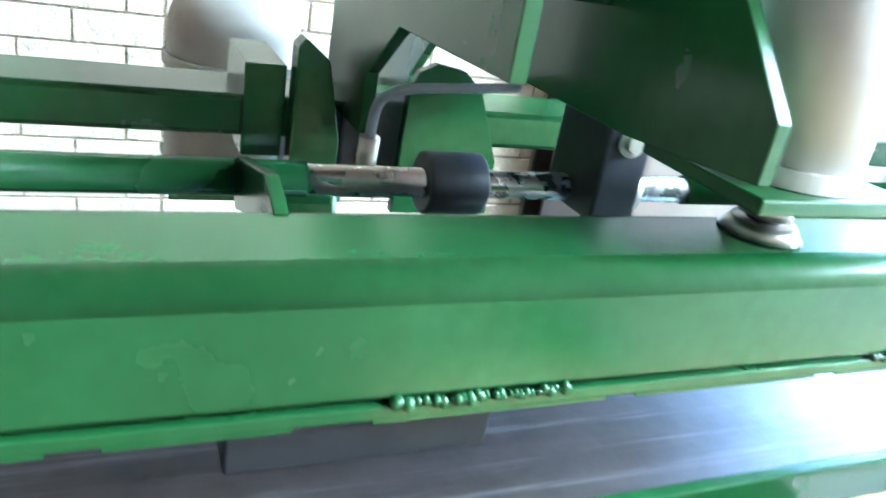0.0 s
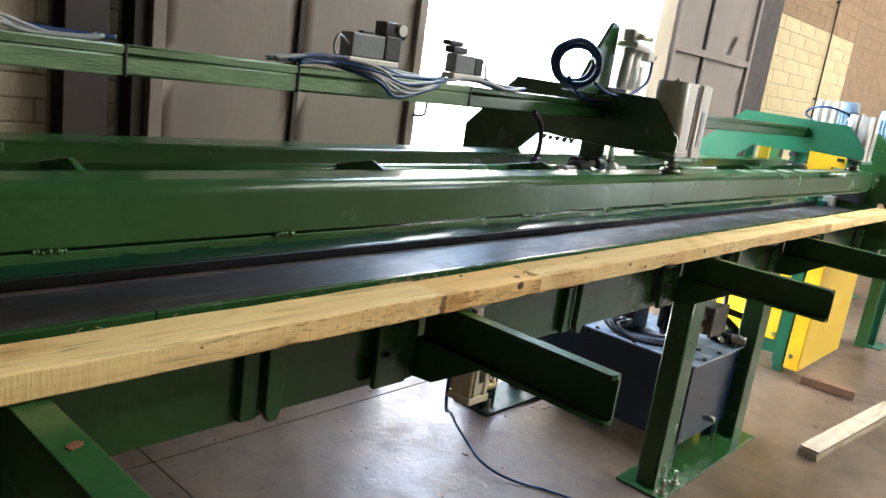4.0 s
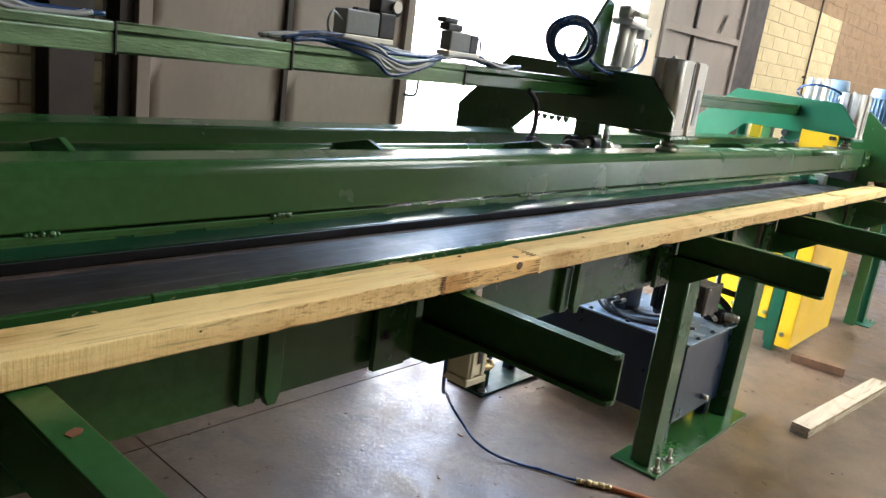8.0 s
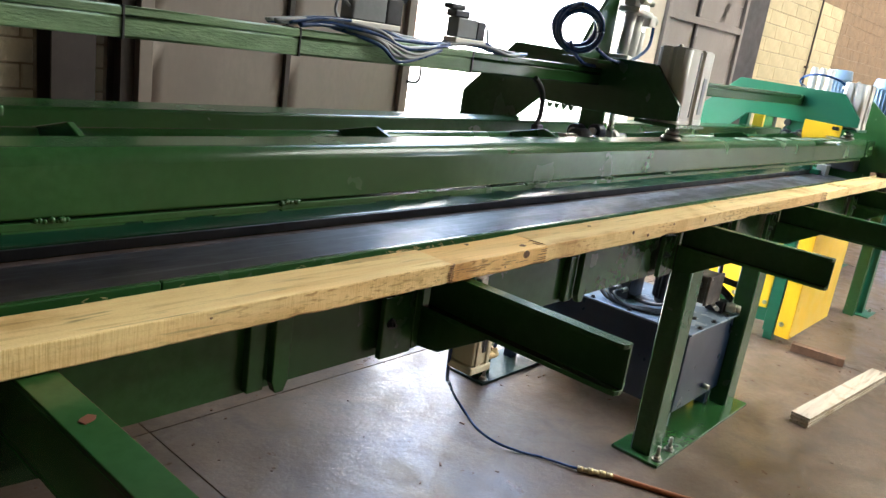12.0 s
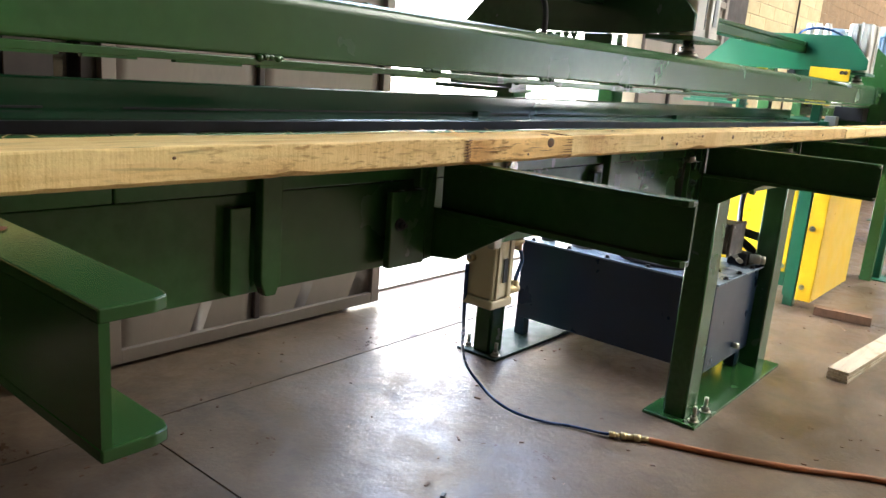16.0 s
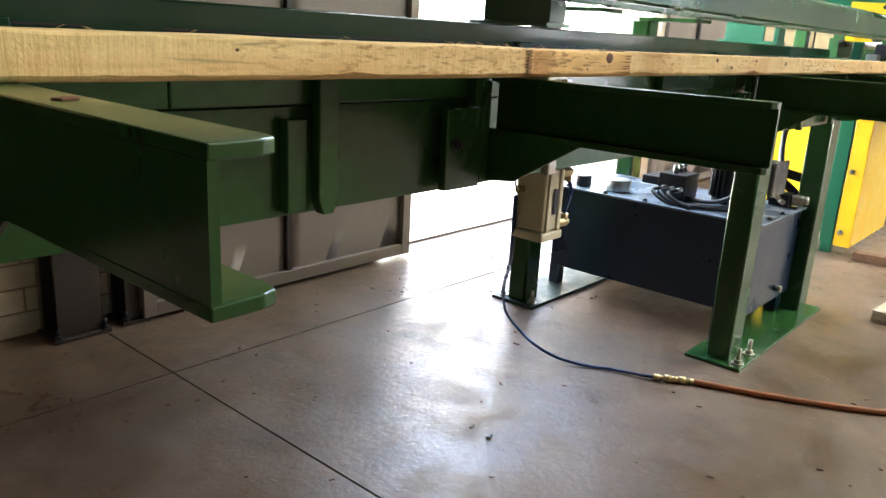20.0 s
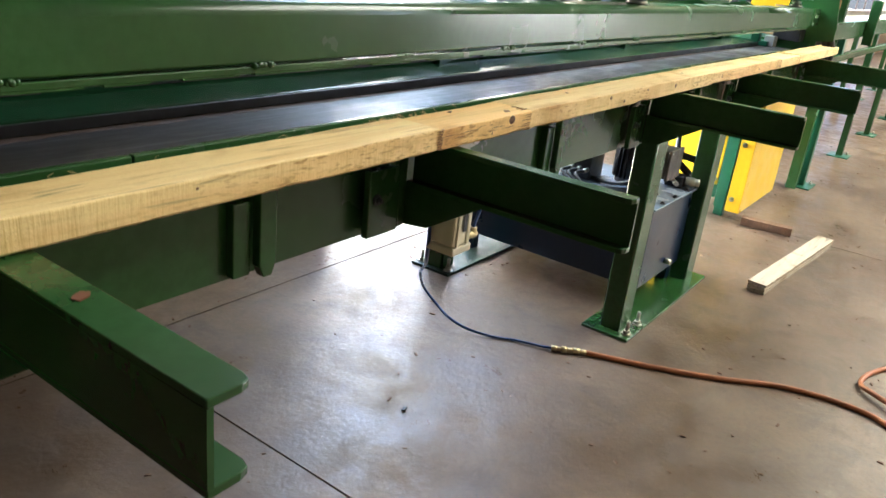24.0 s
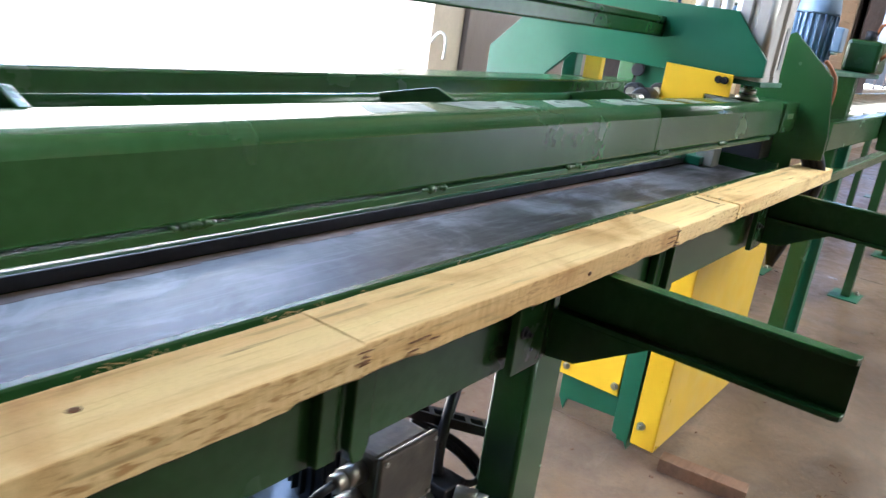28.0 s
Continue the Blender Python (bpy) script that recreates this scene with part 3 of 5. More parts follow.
fence = thing("guide_fence", (1.6, 0.65, 0.9), "dark steel guide fence behind the belt", "fence")
part("wear_plate", box(X0, X1 - 0.05, 0.6280, 0.6320, 0.9005, 0.9175, 0.001), DARK, fence)
part("fence_rail", rhs(X0, X1 - 0.05, 0.6325, 0.752, 0.885, 0.9195, 0.004), material("glossy dark green enamel", (0.014, 0.050, 0.022), 0.16, vary=0.1, scale=3, bump=0.01), fence, "glossy dark green hollow rail")
RAIL_GLOSS = bpy.data.materials["glossy dark green enamel"]
part("back_rail", rounded_beam(X0, X1 - 0.10, 0.772, 0.800, 0.893, 0.966, 0.004, 0.003), RAIL_GLOSS, fence, "glossy green back rail")
for xa, xb in ((-1.2, 0.98), (1.10, 2.22), (2.26, 3.3), (3.34, 4.4)):
    part("rail_groove", box(xa, xb, 0.7712, 0.7722, 0.921, 0.9245), DARK, fence, "dark groove along the rail")
for x in (-0.4, 0.75, 1.9, 3.05, 4.2):
    part("rail_foot", box(x + 0.08, x + 0.13, 0.753, 0.7715, 0.886, 0.93, 0.002), RAIL_GLOSS, fence)
for x in (-0.4, 0.75, 1.9, 3.05, 4.2):
    part("fence_foot", box(x, x + 0.06, 0.676, 0.73, 0.72, 0.8848, 0.002), GREEN, fence)

# ---- swing arms that carry the timber ----
ARM_H = 0.087


def arm(x, top, faced):
    """A channel on its side: faced -1 opens away from the camera's start, +1 towards it."""
    a = thing("support_arm", (x, 0.40, top), "dark green channel arm bolted to the conveyor side", "arm", "support arms along the conveyor")
    z0 = top - ARM_H
    w0 = x if faced < 0 else x + 0.024
    f0, f1 = (x + 0.0062, x + 0.043) if faced < 0 else (x + 0.004, x + 0.0238)
    part("web", box(w0, w0 + 0.006, -0.020, 0.397, z0 + 0.0083, top - 0.0083), GREEN, a)
    lip = f1 if faced < 0 else f0
    root = w0 if faced < 0 else w0 + 0.006
    s = 1 if lip > root else -1
    tip = [(root, -0.0202), (lip - s * 0.012, -0.020), (lip - s * 0.003, -0.017), (lip, -0.008), (lip, 0.397), (root, 0.397)]
    part("top_flange", prism(tip, "z", top - 0.0085, top, 0.0012), GREEN, a)
    part("bottom_flange", prism(tip, "z", z0, z0 + 0.0085, 0.0012), GREEN, a)
    g0 = x if faced < 0 else f0 + 0.001
    part("gusset", prism([(0.398, z0 - 0.0004), (0.398, 0.722), (0.345, 0.728), (0.235, z0 - 0.0004)], "x", g0, g0 + 0.006, 0.001), GREEN, a)
    part("flange_weld", weld((f0 + 0.004, 0.392, top - 0.009), (f1 - 0.002, 0.392, top - 0.009), 0.003, seed=int(x * 100)), GREEN, a)
    cleat = part("cleat", box(x - (0.095 if faced > 0 else 0.072), x - 0.015, RAIL_Y - 0.014, RAIL_Y - 0.0005, 0.716, 0.835, 0.002), GREEN, a)
    if faced < 0:
        part("lug", box(x - 0.030, x - 0.0155, RAIL_Y - 0.045, RAIL_Y - 0.0145, 0.735, 0.825, 0.003), GREEN, a)
    else:
        part("root_plate", prism([(x - 0.0145, 0.720), (x + 0.0035, 0.722), (x + 0.0035, 0.874), (x - 0.0145, 0.835)], "y", RAIL_Y - 0.014, RAIL_Y - 0.002, 0.001), GREEN, a)
    part("bolt", hexbolt((x - (0.076 if faced > 0 else 0.050), RAIL_Y - 0.0142, 0.784), (0, -1, 0), 0.0066, 0.006, 0.005), DARK, cleat, "dark oxide bolt head")
    if faced > 0:
        part("strip_lug", box(x - 0.036, x - 0.022, RAIL_Y - 0.016, RAIL_Y - 0.0006, 0.838, 0.884, 0.002), GREEN, a)
    return a


for x, top, faced in ((0.674, 0.8865, -1), (1.416, 0.8825, 1), (2.525, 0.8825, 1), (3.385, 0.8825, 1), (4.55, 0.875, 1)):
    arm(x, top, faced)

# ---- press beam ----
press = thing("press_beam", (1.6, 0.48, 1.0), "long green hollow-section press beam over the belt", "beam")
part("beam_tube", rounded_beam(X0, 3.74, 0.430, 0.532, 1.0175, 1.102, 0.020, 0.004), GREEN, press)
part("beam_tube", rounded_beam(3.743, 4.56, 0.430, 0.532, 1.0175, 1.102, 0.020, 0.004), GREEN, press)
strip = part("clamp_strip", box(X0, 4.50, 0.4275, 0.444, 1.0055, 1.0150, 0.0015), GREEN, press)
rnd = random.Random(5)
x = X0
while x < 2.1:
    ln = rnd.uniform(0.06, 0.20)
    part("packer", box(x, x + ln, 0.4280, 0.438, 1.0030, 1.0058), GREEN, strip)
    x += ln + rnd.uniform(0.02, 0.05)
part("pressure_shoe", box(0.240, 0.416, 0.452, 0.512, 0.956, 1.0170, 0.002), DARK, press, "dark steel pressure shoe")
for k, (wx, ww) in enumerate(((0.33, 0.10), (0.745, 0.032), (1.096, 0.034), (1.406, 0.034), (1.74, 0.034), (2.07, 0.032), (2.40, 0.034), (2.74, 0.034), (3.07, 0.034), (3.41, 0.034), (3.76, 0.034), (4.1, 0.034), (-0.05, 0.04), (-0.4, 0.04))):
    part("weld_bead", weld((wx, 0.4285, 1.0160), (wx + ww * 1.25, 0.4285, 1.0160), 0.0052, seed=k + 20), GREEN, press)
part("end_bracket", box(4.563, 4.70, 0.424, 0.534, 1.022, 1.100, 0.003), GREEN, press)
for k in range(3):
    part("painted_mark", box(4.60 + k * 0.022, 4.612 + k * 0.022, 0.4232, 0.4242, 1.058, 1.072), GALV, press, "small pale stencilled mark")
# straps from the beam to the lift pipe
for x in (-0.29, 0.27, 0.83, 1.39, 1.95, 2.66, 3.22, 3.78):
    part("lift_strap", prism([(0.510, 1.1028), (0.556, 1.080), (0.655, 1.046), (0.674, 1.062), (0.662, 1.088), (0.548, 1.115)], "x", x, x + 0.010, 0.0015), GREEN, press)
# pale smears: mill dust, plus the beam top's patchy reflections put into colour
rnd = random.Random(17)
DUST_SHEEN = material("thin grey dust and sheen", (0.16, 0.19, 0.15), 0.42, vary=0.3, scale=9, rough_vary=0.2)
x = 3.0
while x < 4.45:
    w, lean = rnd.uniform(0.05, 0.16), rnd.uniform(-0.05, 0.05)
    front = [(x + w * k / 6, 0.451 + rnd.uniform(0, 0.008)) for k in range(7)]
    back = [(x + w * k / 6 + lean + rnd.uniform(-0.006, 0.006), 0.512 - rnd.uniform(0, 0.012)) for k in range(6, -1, -1)]
    part("dust_smear", prism(front + back, "z", 1.1021, 1.1025), DUST_SHEEN, press, "grey smear of mill dust and painted reflection")
    x += w + rnd.uniform(0.02, 0.14)

pipe = thing("lift_shaft", (1.6, 0.650, 1.06), "green lift shaft with bright steel journals and black collars", "shaft")
SY, SZ = 0.650, 1.075
seg = [X0] + [v for f in FRAMES for v in (f - 0.24, f + 0.14)] + [4.55]
for a, b in zip(seg[0::2], seg[1::2]):
    if b > a:
        part("pipe", rod((a, SY, SZ), (b, SY, SZ), 0.0145, 20), GREEN, pipe)
for f in FRAMES:
    part("journal", rod((f - 0.2405, SY, SZ), (f + 0.1405, SY, SZ), 0.0125, 20), STEEL, pipe, "bright steel shaft journal")
    part("collar", rod((f - 0.140, SY, SZ), (f - 0.086, SY, SZ), 0.027, 28, chamfer=0.003), RUBBER, pipe, "black rubber-faced collar")
    part("thrust_ring", rod((f + 0.053, SY, SZ), (f + 0.075, SY, SZ), 0.024, 24, chamfer=0.002), ZINC, pipe, "bare steel ring")

# ---- rear beam ----
rear = thing("rear_beam", (1.6, 0.9, 0.99), "dark green rear frame beam behind the lift shaft", "beam")
part("beam_tube", rhs(X0, 4.60, 0.853, 0.953, 1.045, 1.088, 0.006), GREEN, rear)
for x in (0.301,):
    part("clamp_block", box(x, x + 0.041, 0.838, 0.96, 1.030, 1.124, 0.002), GREEN, rear)
    part("clamp_ear", prism([(x + 0.043, 1.150), (x + 0.050, 1.158), (x + 0.075, 1.138), (x + 0.092, 1.060), (x + 0.092, 0.99), (x + 0.043, 0.99)], "y", 0.805, 0.835, 0.002), GREEN, rear)
    part("bearing_housing", box(x + 0.094, x + 0.245, 0.812, 0.852, 0.995, 1.102, 0.004), DARK, rear, "dark cast bearing housing")
    part("grease_nipple", rod((x + 0.118, 0.8115, 1.045), (x + 0.118, 0.800, 1.045), 0.006, 10), ZINC, rear, "bright grease nipple")
    part("guard_plate", prism([(x + 0.150, 0.99), (x + 0.152, 1.120), (x + 0.160, 1.140), (x + 0.178, 1.149), (x + 0.210, 1.144), (x + 0.232, 1.125), (x + 0.262, 1.050), (x + 0.262, 0.99)], "y", 0.786, 0.798, 0.001), GREEN, rear)
part("tie_rod", rod((X0, 0.80, 1.030), (0.36, 0.80, 1.030), 0.0075, 12), STEEL, rear, "bare steel tie rod")
for x in (0.42, 2.690, 3.405):
    part("post_cap", box(x - 0.02, x + 0.12, 0.9535, 1.195, 1.0305, 1.044), GREEN, rear)

# ---- press arches ----
OUT = [(1.19, 0.985), (1.19, 1.135), (1.00, 1.312), (0.51, 1.303), (0.422, 1.202), (0.422, 1.162), (0.565, 1.150), (0.79, 1.150), (0.965, 1.163), (1.045, 1.083), (1.045, 0.985)]
OUT_MID = OUT[:7] + [(0.79, 1.150), (0.885, 1.154), (0.968, 1.078), (0.968, 0.985)]
OUT_FAR = OUT[:7] + [(0.80, 1.150), (0.925, 1.150), (1.005, 1.075), (1.005, 0.985)]


def arch(x, mat, lit):
    a = thing("press_arch", (x, 0.8, 0.985), lit, "frame", "press arches over the conveyor")
    part("side_plate", prism(OUT if x < 1 else OUT_MID if x < 3 else OUT_FAR, "x", x - 0.012, x, 0.001), mat, a)
    if x < 1:
        part("rear_plate", prism([(0.885, 1.085), (0.885, 1.300), (0.48, 1.300), (0.48, 1.200), (0.678, 1.196), (0.748, 1.143), (0.748, 1.085)], "x", x - 0.168, x - 0.156, 0.001), mat, a)
        part("spacer", box(x - 0.1555, x - 0.0125, 0.62, 0.74, 1.24, 1.29, 0.001), mat, a)
    part("foot_hanger", box(x - 0.05, x + 0.03, 0.925, 0.945, 0.985, 1.0445, 0.001), mat, a)
    part("foot_plate", box(x - 0.07, x + 0.05, 0.92, 1.20, 0.972, 0.9845, 0.001), mat, a)
    # bracket for the air cylinder
    reach = 0.150 if x < 1 else 0.185
    br = part("cylinder_bracket", box(x + 0.0008, x + reach, 0.425, 0.555, 1.140, 1.152, 0.002), mat, a)
    if x > 1:
        part("gusset", prism([(0.478, 1.1525), (0.550, 1.1525), (0.550, 1.235), (0.515, 1.235), (0.478, 1.19)], "x", x + reach - 0.010, x + reach, 0.001), mat, br)
    # bearing hanger for the shaft
    hy = 0.600 if x < 1 else 0.655
    hg = part("bearing_hanger", box(x + 0.002, x + (0.048 if x < 1 else 0.014), hy, hy + 0.080, 1.060, 1.150, 0.003), DARK if x < 1 else mat, a, "dark steel bearing hanger")
    if x > 1:
        for by, bz, r in ((0.722, 1.080, 0.024), (0.655, 1.092, 0.022)):
            bb = part("bearing", rod((x - 0.035, by, bz), (x + 0.0015, by, bz), r, 22, chamfer=0.003), DARK, a, "black bearing bush")
            part("bearing_pin", rod((x - 0.046, by, bz), (x - 0.0355, by, bz), r * 0.5, 14), ZINC, bb)
        part("guide_rod", rod((x + 0.03, 0.640, 1.060), (x + 0.03, 0.640, 1.150), 0.011, 14), STEEL, a)
    part("bolt", hexbolt((x + 0.025, hy - 0.0005, 1.135) if x < 1 else (x + 0.001, 0.70, 1.30), (0, -1, 0) if x < 1 else (-1, 0, 0), 0.009, 0.006), ZINC, hg if x < 1 else a, "zinc bolt")
    # rack under the middle arch
    for k in range(5 if 1 < x < 3 else 0):
        ty = 0.752 + k * 0.026
        part("rack_tooth", prism([(ty, 1.1495), (ty + 0.022, 1.1495), (ty + 0.013, 1.134), (ty + 0.008, 1.134)], "x", x - 0.011, x - 0.001, 0.001), mat, a, "dark rack tooth")
    return a


def lobes(x, y, c, r):
    """Outline of a round barrel (c is 0), or of a fluted extrusion half c + r wide and half r deep."""
    if not c:
        return [(x + r * math.cos(2 * math.pi * k / 40), y + r * math.sin(2 * math.pi * k / 40)) for k in range(40)]
    w, d, q, g = c + r, r * 0.92, 0.016, 0.007
    pts = []
    for cx, cy, a0 in ((w - q, d - q, 0), (-w + q, d - q, 90), (-w + q, -d + q, 180), (w - q, -d + q, 270)):
        pts += [(cx + q * math.cos(radians(a0 + 15 * k)), cy + q * math.sin(radians(a0 + 15 * k))) for k in range(7)]
        if a0 in (0, 180):
            s = 1 if a0 == 0 else -1
            pts += [(s * (0.018), s * d), (s * 0.012, s * (d - g)), (s * -0.012, s * (d - g)), (s * -0.018, s * d)]
        else:
            s = -1 if a0 == 90 else 1
            pts += [(s * w, s * -0.010), (s * (w - g), s * -0.006), (s * (w - g), s * 0.006), (s * w, s * 0.010)]
    return [(x + px, y + py) for px, py in pts]


def air_cylinder(x, y, z0, z1, foot, wide):
    """A compact press cylinder with its rod and foot on the beam."""
    c = thing("air_cylinder", (foot, y, 1.102), "bright aluminium press cylinder standing on the beam", "cylinder", "press cylinders")
    ring = lobes(x, y, 0.034 if wide else 0.0, 0.052)
    bm = prism(ring, "z", z0 + 0.0145, z1)
    for f in bm.faces:
        f.smooth = len(f.verts) == 4 and (not wide or f.calc_area() < 0.006 * (z1 - z0))
    brl = part("barrel", bm, ALU, c)
    part("end_plate", prism(lobes(x, y, 0.034 if wide else 0.0, 0.0535), "z", z0, z0 + 0.014), ALU, c)
    part("top_plate", prism(lobes(x, y, 0.034 if wide else 0.0, 0.047), "z", z1 + 0.0005, z1 + 0.004), ALU, c)
    if wide:
        sl = part("sensor_slot", box(x - 0.003, x + 0.003, y - 0.0425, y - 0.0405, z0 + 0.02, z1 - 0.002), DARK, brl, "dark sensor slot")
        part("rating_label", box(x + 0.036, x + 0.056, y - 0.0495, y - 0.0470, z0 + 0.03, z0 + 0.13), GREY_CABLE, brl, "pale type label")
        part("top_bolt", hexbolt((x - 0.05, y, z1 + 0.004), (0, 0, 1), 0.006, 0.005), ZINC, c)
    part("rod", rod((foot, y, 1.112), (foot, y, z0 - 0.0125), 0.0135, 20), STEEL, c, "bright steel rod")
    part("lock_nut", rod((foot, y, 1.118), (foot, y, 1.129), 0.021, 6), ZINC, c)
    part("foot", rod((foot, y, 1.1035), (foot, y, 1.114), 0.032, 24, r2=0.024), ZINC, c, "round zinc swivel foot")
    part("air_fitting", rod((x, y + 0.045, z1 - 0.025), (x - 0.012, y + 0.075, z1 - 0.025), 0.008, 10), ZINC, c)
    return c


for f, mat, lit in ((FRAMES[0], GREEN, "green steel plate arch spanning the conveyor"), (FRAMES[1], GREEN, "dark green plate arch against the bright doorway"), (FRAMES[2], GREEN_B, "bright green plate arch near the yellow guard")):
    arch(f, mat, lit)
    if f < 1:
        air_cylinder(f + 0.075, 0.485, 1.1525, 1.352, f + 0.075, False)
    else:
        air_cylinder(f + 0.088, 0.478, 1.1525, 1.353, f + 0.100, True)

# ---- overhead cable rail ----
rail = thing("cable_rail", (2.3, 0.7, 1.22), "pale green hollow rail carrying valves and cables", "rail")
for a, b in ((0.565, 0.966), (0.969, 1.300), (1.303, 1.80), (1.803, 2.387), (2.405, 4.266)):
    part("rail_section", rhs(a, b, 0.680, 0.730, 1.222, 1.2545, 0.004), GALV if b < 1.9 else GREEN, rail)
    part("rail_lid", rhs(a, b, 0.6785, 0.7315, 1.255, 1.270, 0.003), GALV if b < 1.9 else GREEN, rail)
for x in (0.9675, 1.3015, 1.8015):
    part("cable_tie", box(x - 0.0018, x + 0.0018, 0.677, 0.733, 1.2205, 1.2715, 0.0005), RUBBER, rail, "black cable tie")

# ---- timber on the arms ----
timber = thing("timber_board", (2.5, 0.335, 0.880), "rough finger-jointed pine board resting on the arms", "board")
BY0, BY1, BZ0, BZ1 = 0.290, 0.378, 0.8868, 0.926
CUTS = (0.36, 1.362, 1.655, 2.86, 3.62, 3.945, 4.83)
WOOD_MID = wood_material("brownish finger-jointed pine", (0.84, 0.56, 0.22), (0.62, 0.37, 0.125))
GLUE = material("dark glue line", (0.20, 0.10, 0.04), 0.8)


def skew(x):
    """The board lies a little askew on the arms."""
    return 0.0075 * (x - 1.0)


def sawn(x0, x1, seed, dy, dz):
    """One rough-sawn length: wavy faces, worn arrises, chipped lower edge and ragged ends."""
    bm = bmesh.new()
    steps = max(6, int((x1 - x0) / 0.011))
    rings = []
    for i in range(steps + 1):
        x = x0 + (x1 - x0) * i / steps
        end = min(x - x0, x1 - x)
        n = [noise.noise(Vector((x * 11, seed, k * 3.7))) for k in range(6)]
        f = [noise.noise(Vector((x * 60, seed, k * 2.3 + 9))) for k in range(6)]
        chip = 0.0050 + max(0.0, 0.010 * (n[0] - 0.22)) + 0.0015 * max(0, f[0]) + (0.006 * max(0, n[4] + 0.3) if end < 0.08 else 0)
        top = 0.0015 + max(0.0, 0.004 * n[1]) + 0.001 * abs(f[1])
        y0, y1 = BY0 + skew(x) + dy + 0.0012 * n[2] + 0.0004 * f[2], BY1 + skew(x) + dy + 0.0016 * n[3] + 0.0010 * f[3]
        z1 = BZ1 + dz + 0.0010 * n[5] + 0.0003 * f[4]
        pts = [(y0 + chip * 2.0, BZ0), (y0 + chip * 0.6, BZ0 + chip * 0.5), (y0, BZ0 + chip * 1.1), (y0 + 0.0006 * f[5], (BZ0 + z1) / 2), (y0, z1 - top), (y0 + top * 0.3, z1 - top * 0.3), (y0 + top, z1), ((y0 + y1) / 2, z1 + 0.0006 * n[0]), (y1 - 0.002, z1), (y1, z1 - 0.002), (y1, BZ0)]
        out = 0.0
        if i in (0, steps):
            out = 1.0
        rings.append([bm.verts.new((x + out * 0.0012 * noise.noise(Vector((k * 5.1, seed, i))), y, z)) for k, (y, z) in enumerate(pts)])
    for p, q in zip(rings, rings[1:]):
        for k in range(len(p)):
            bm.faces.new((p[k], p[(k + 1) % len(p)], q[(k + 1) % len(p)], q[k]))
    bm.faces.new(rings[0])
    bm.faces.new(rings[-1])
    return bm


for k, (a, b) in enumerate(zip(CUTS, CUTS[1:])):
    rr = random.Random(k + 3)
    dy, dz = rr.uniform(-0.0015, 0.0015), rr.uniform(-0.0015, 0.0012)
    pc = part("lumber_piece", sawn(a, b - (0.0022 if k > 2 else 0.0010), k * 7.3, dy, dz), WOOD_MID if k == 1 else WOOD, timber)
    if 0 < k:
        yf = BY0 + skew(a) + dy
        if k == 1:
            # fingers: a row of dark teeth up the sawn face
            n = 8
            for j in range(n):
                z, h = BZ0 + 0.0040 + j * 0.0042, 0.0042
                w, d = rr.uniform(0.006, 0.010), rr.uniform(0.0008, 0.0016)
                tooth = prism([(a - w, z + h * 0.45), (a + w * 0.8, z), (a + w * 0.8, z + d), (a - w * 0.2, z + h * 0.45), (a + w * 0.8, z + h - d), (a + w * 0.8, z + h)], "y", yf - 0.0014, yf + 0.004)
                part("finger_joint", tooth, GLUE, pc, "dark broken glue line")
        elif k == 2:
            # long shallow fingers ending together
            for j in range(6):
                z, l = BZ0 + 0.007 + j * 0.0052 + rr.uniform(-0.001, 0.001), rr.uniform(0.020, 0.046)
                fj = prism([(a - l, z), (a - l * 0.4, z - 0.0009), (a, z - 0.0003), (a, z + 0.0009), (a - l * 0.5, z + 0.0008)], "y", yf - 0.0014, yf + 0.004)
                part("finger_joint", fj, GLUE, pc, "dark broken glue line")
            for j in range(4):
                y, l = yf + 0.012 + j * 0.008, rr.uniform(0.012, 0.030)
                part("finger_joint", prism([(a - l, y), (a, y - 0.0006), (a, y + 0.0008)], "z", BZ1 + dz - 0.003, BZ1 + dz + 0.0009), GLUE, pc, "dark broken glue line")
        else:
            for j in range(rr.randint(2, 4)):
                z, w = BZ0 + rr.uniform(0.006, 0.034), rr.uniform(0.006, 0.014)
                fj = prism([(a - w, z), (a + w * 0.8, z + rr.uniform(-0.001, 0.001)), (a - w * 0.6, z + rr.uniform(0.0015, 0.003))], "y", yf - 0.0016, yf + 0.004)
                part("finger_joint", fj, GLUE, pc, "dark broken glue line")
# ragged cross cracks on the upper face
for k, (x, y0, y1) in enumerate(((3.90, 0.33, 0.382),)):
    rr = random.Random(k + 70)
    pts = [(x + (y - y0) * 0.15 + rr.uniform(-0.0022, 0.0022), y + skew(x) * 0.4, BZ1 + 0.0001) for y in [y0 + (y1 - y0) * i / 6 for i in range(7)]]
    part("crack", hose(pts, 0.0008, 5, 3), GLUE, timber, "ragged dark crack across the grain")
KNOT = material("dark knot", (0.17, 0.075, 0.028), 0.7, vary=0.5, scale=60)


def knot(x, y, z, r, axis):
    bm = bmesh.new()
    bmesh.ops.create_uvsphere(bm, u_segments=14, v_segments=8, radius=1)
    s = (r * 1.4, 0.0014, r) if axis == "y" else (r * 1.4, r, 0.0014)
    bmesh.ops.transform(bm, matrix=Matrix.LocRotScale((x, y, z), None, s), verts=bm.verts)
    part("knot", bm, KNOT, timber, "dark brown knot")


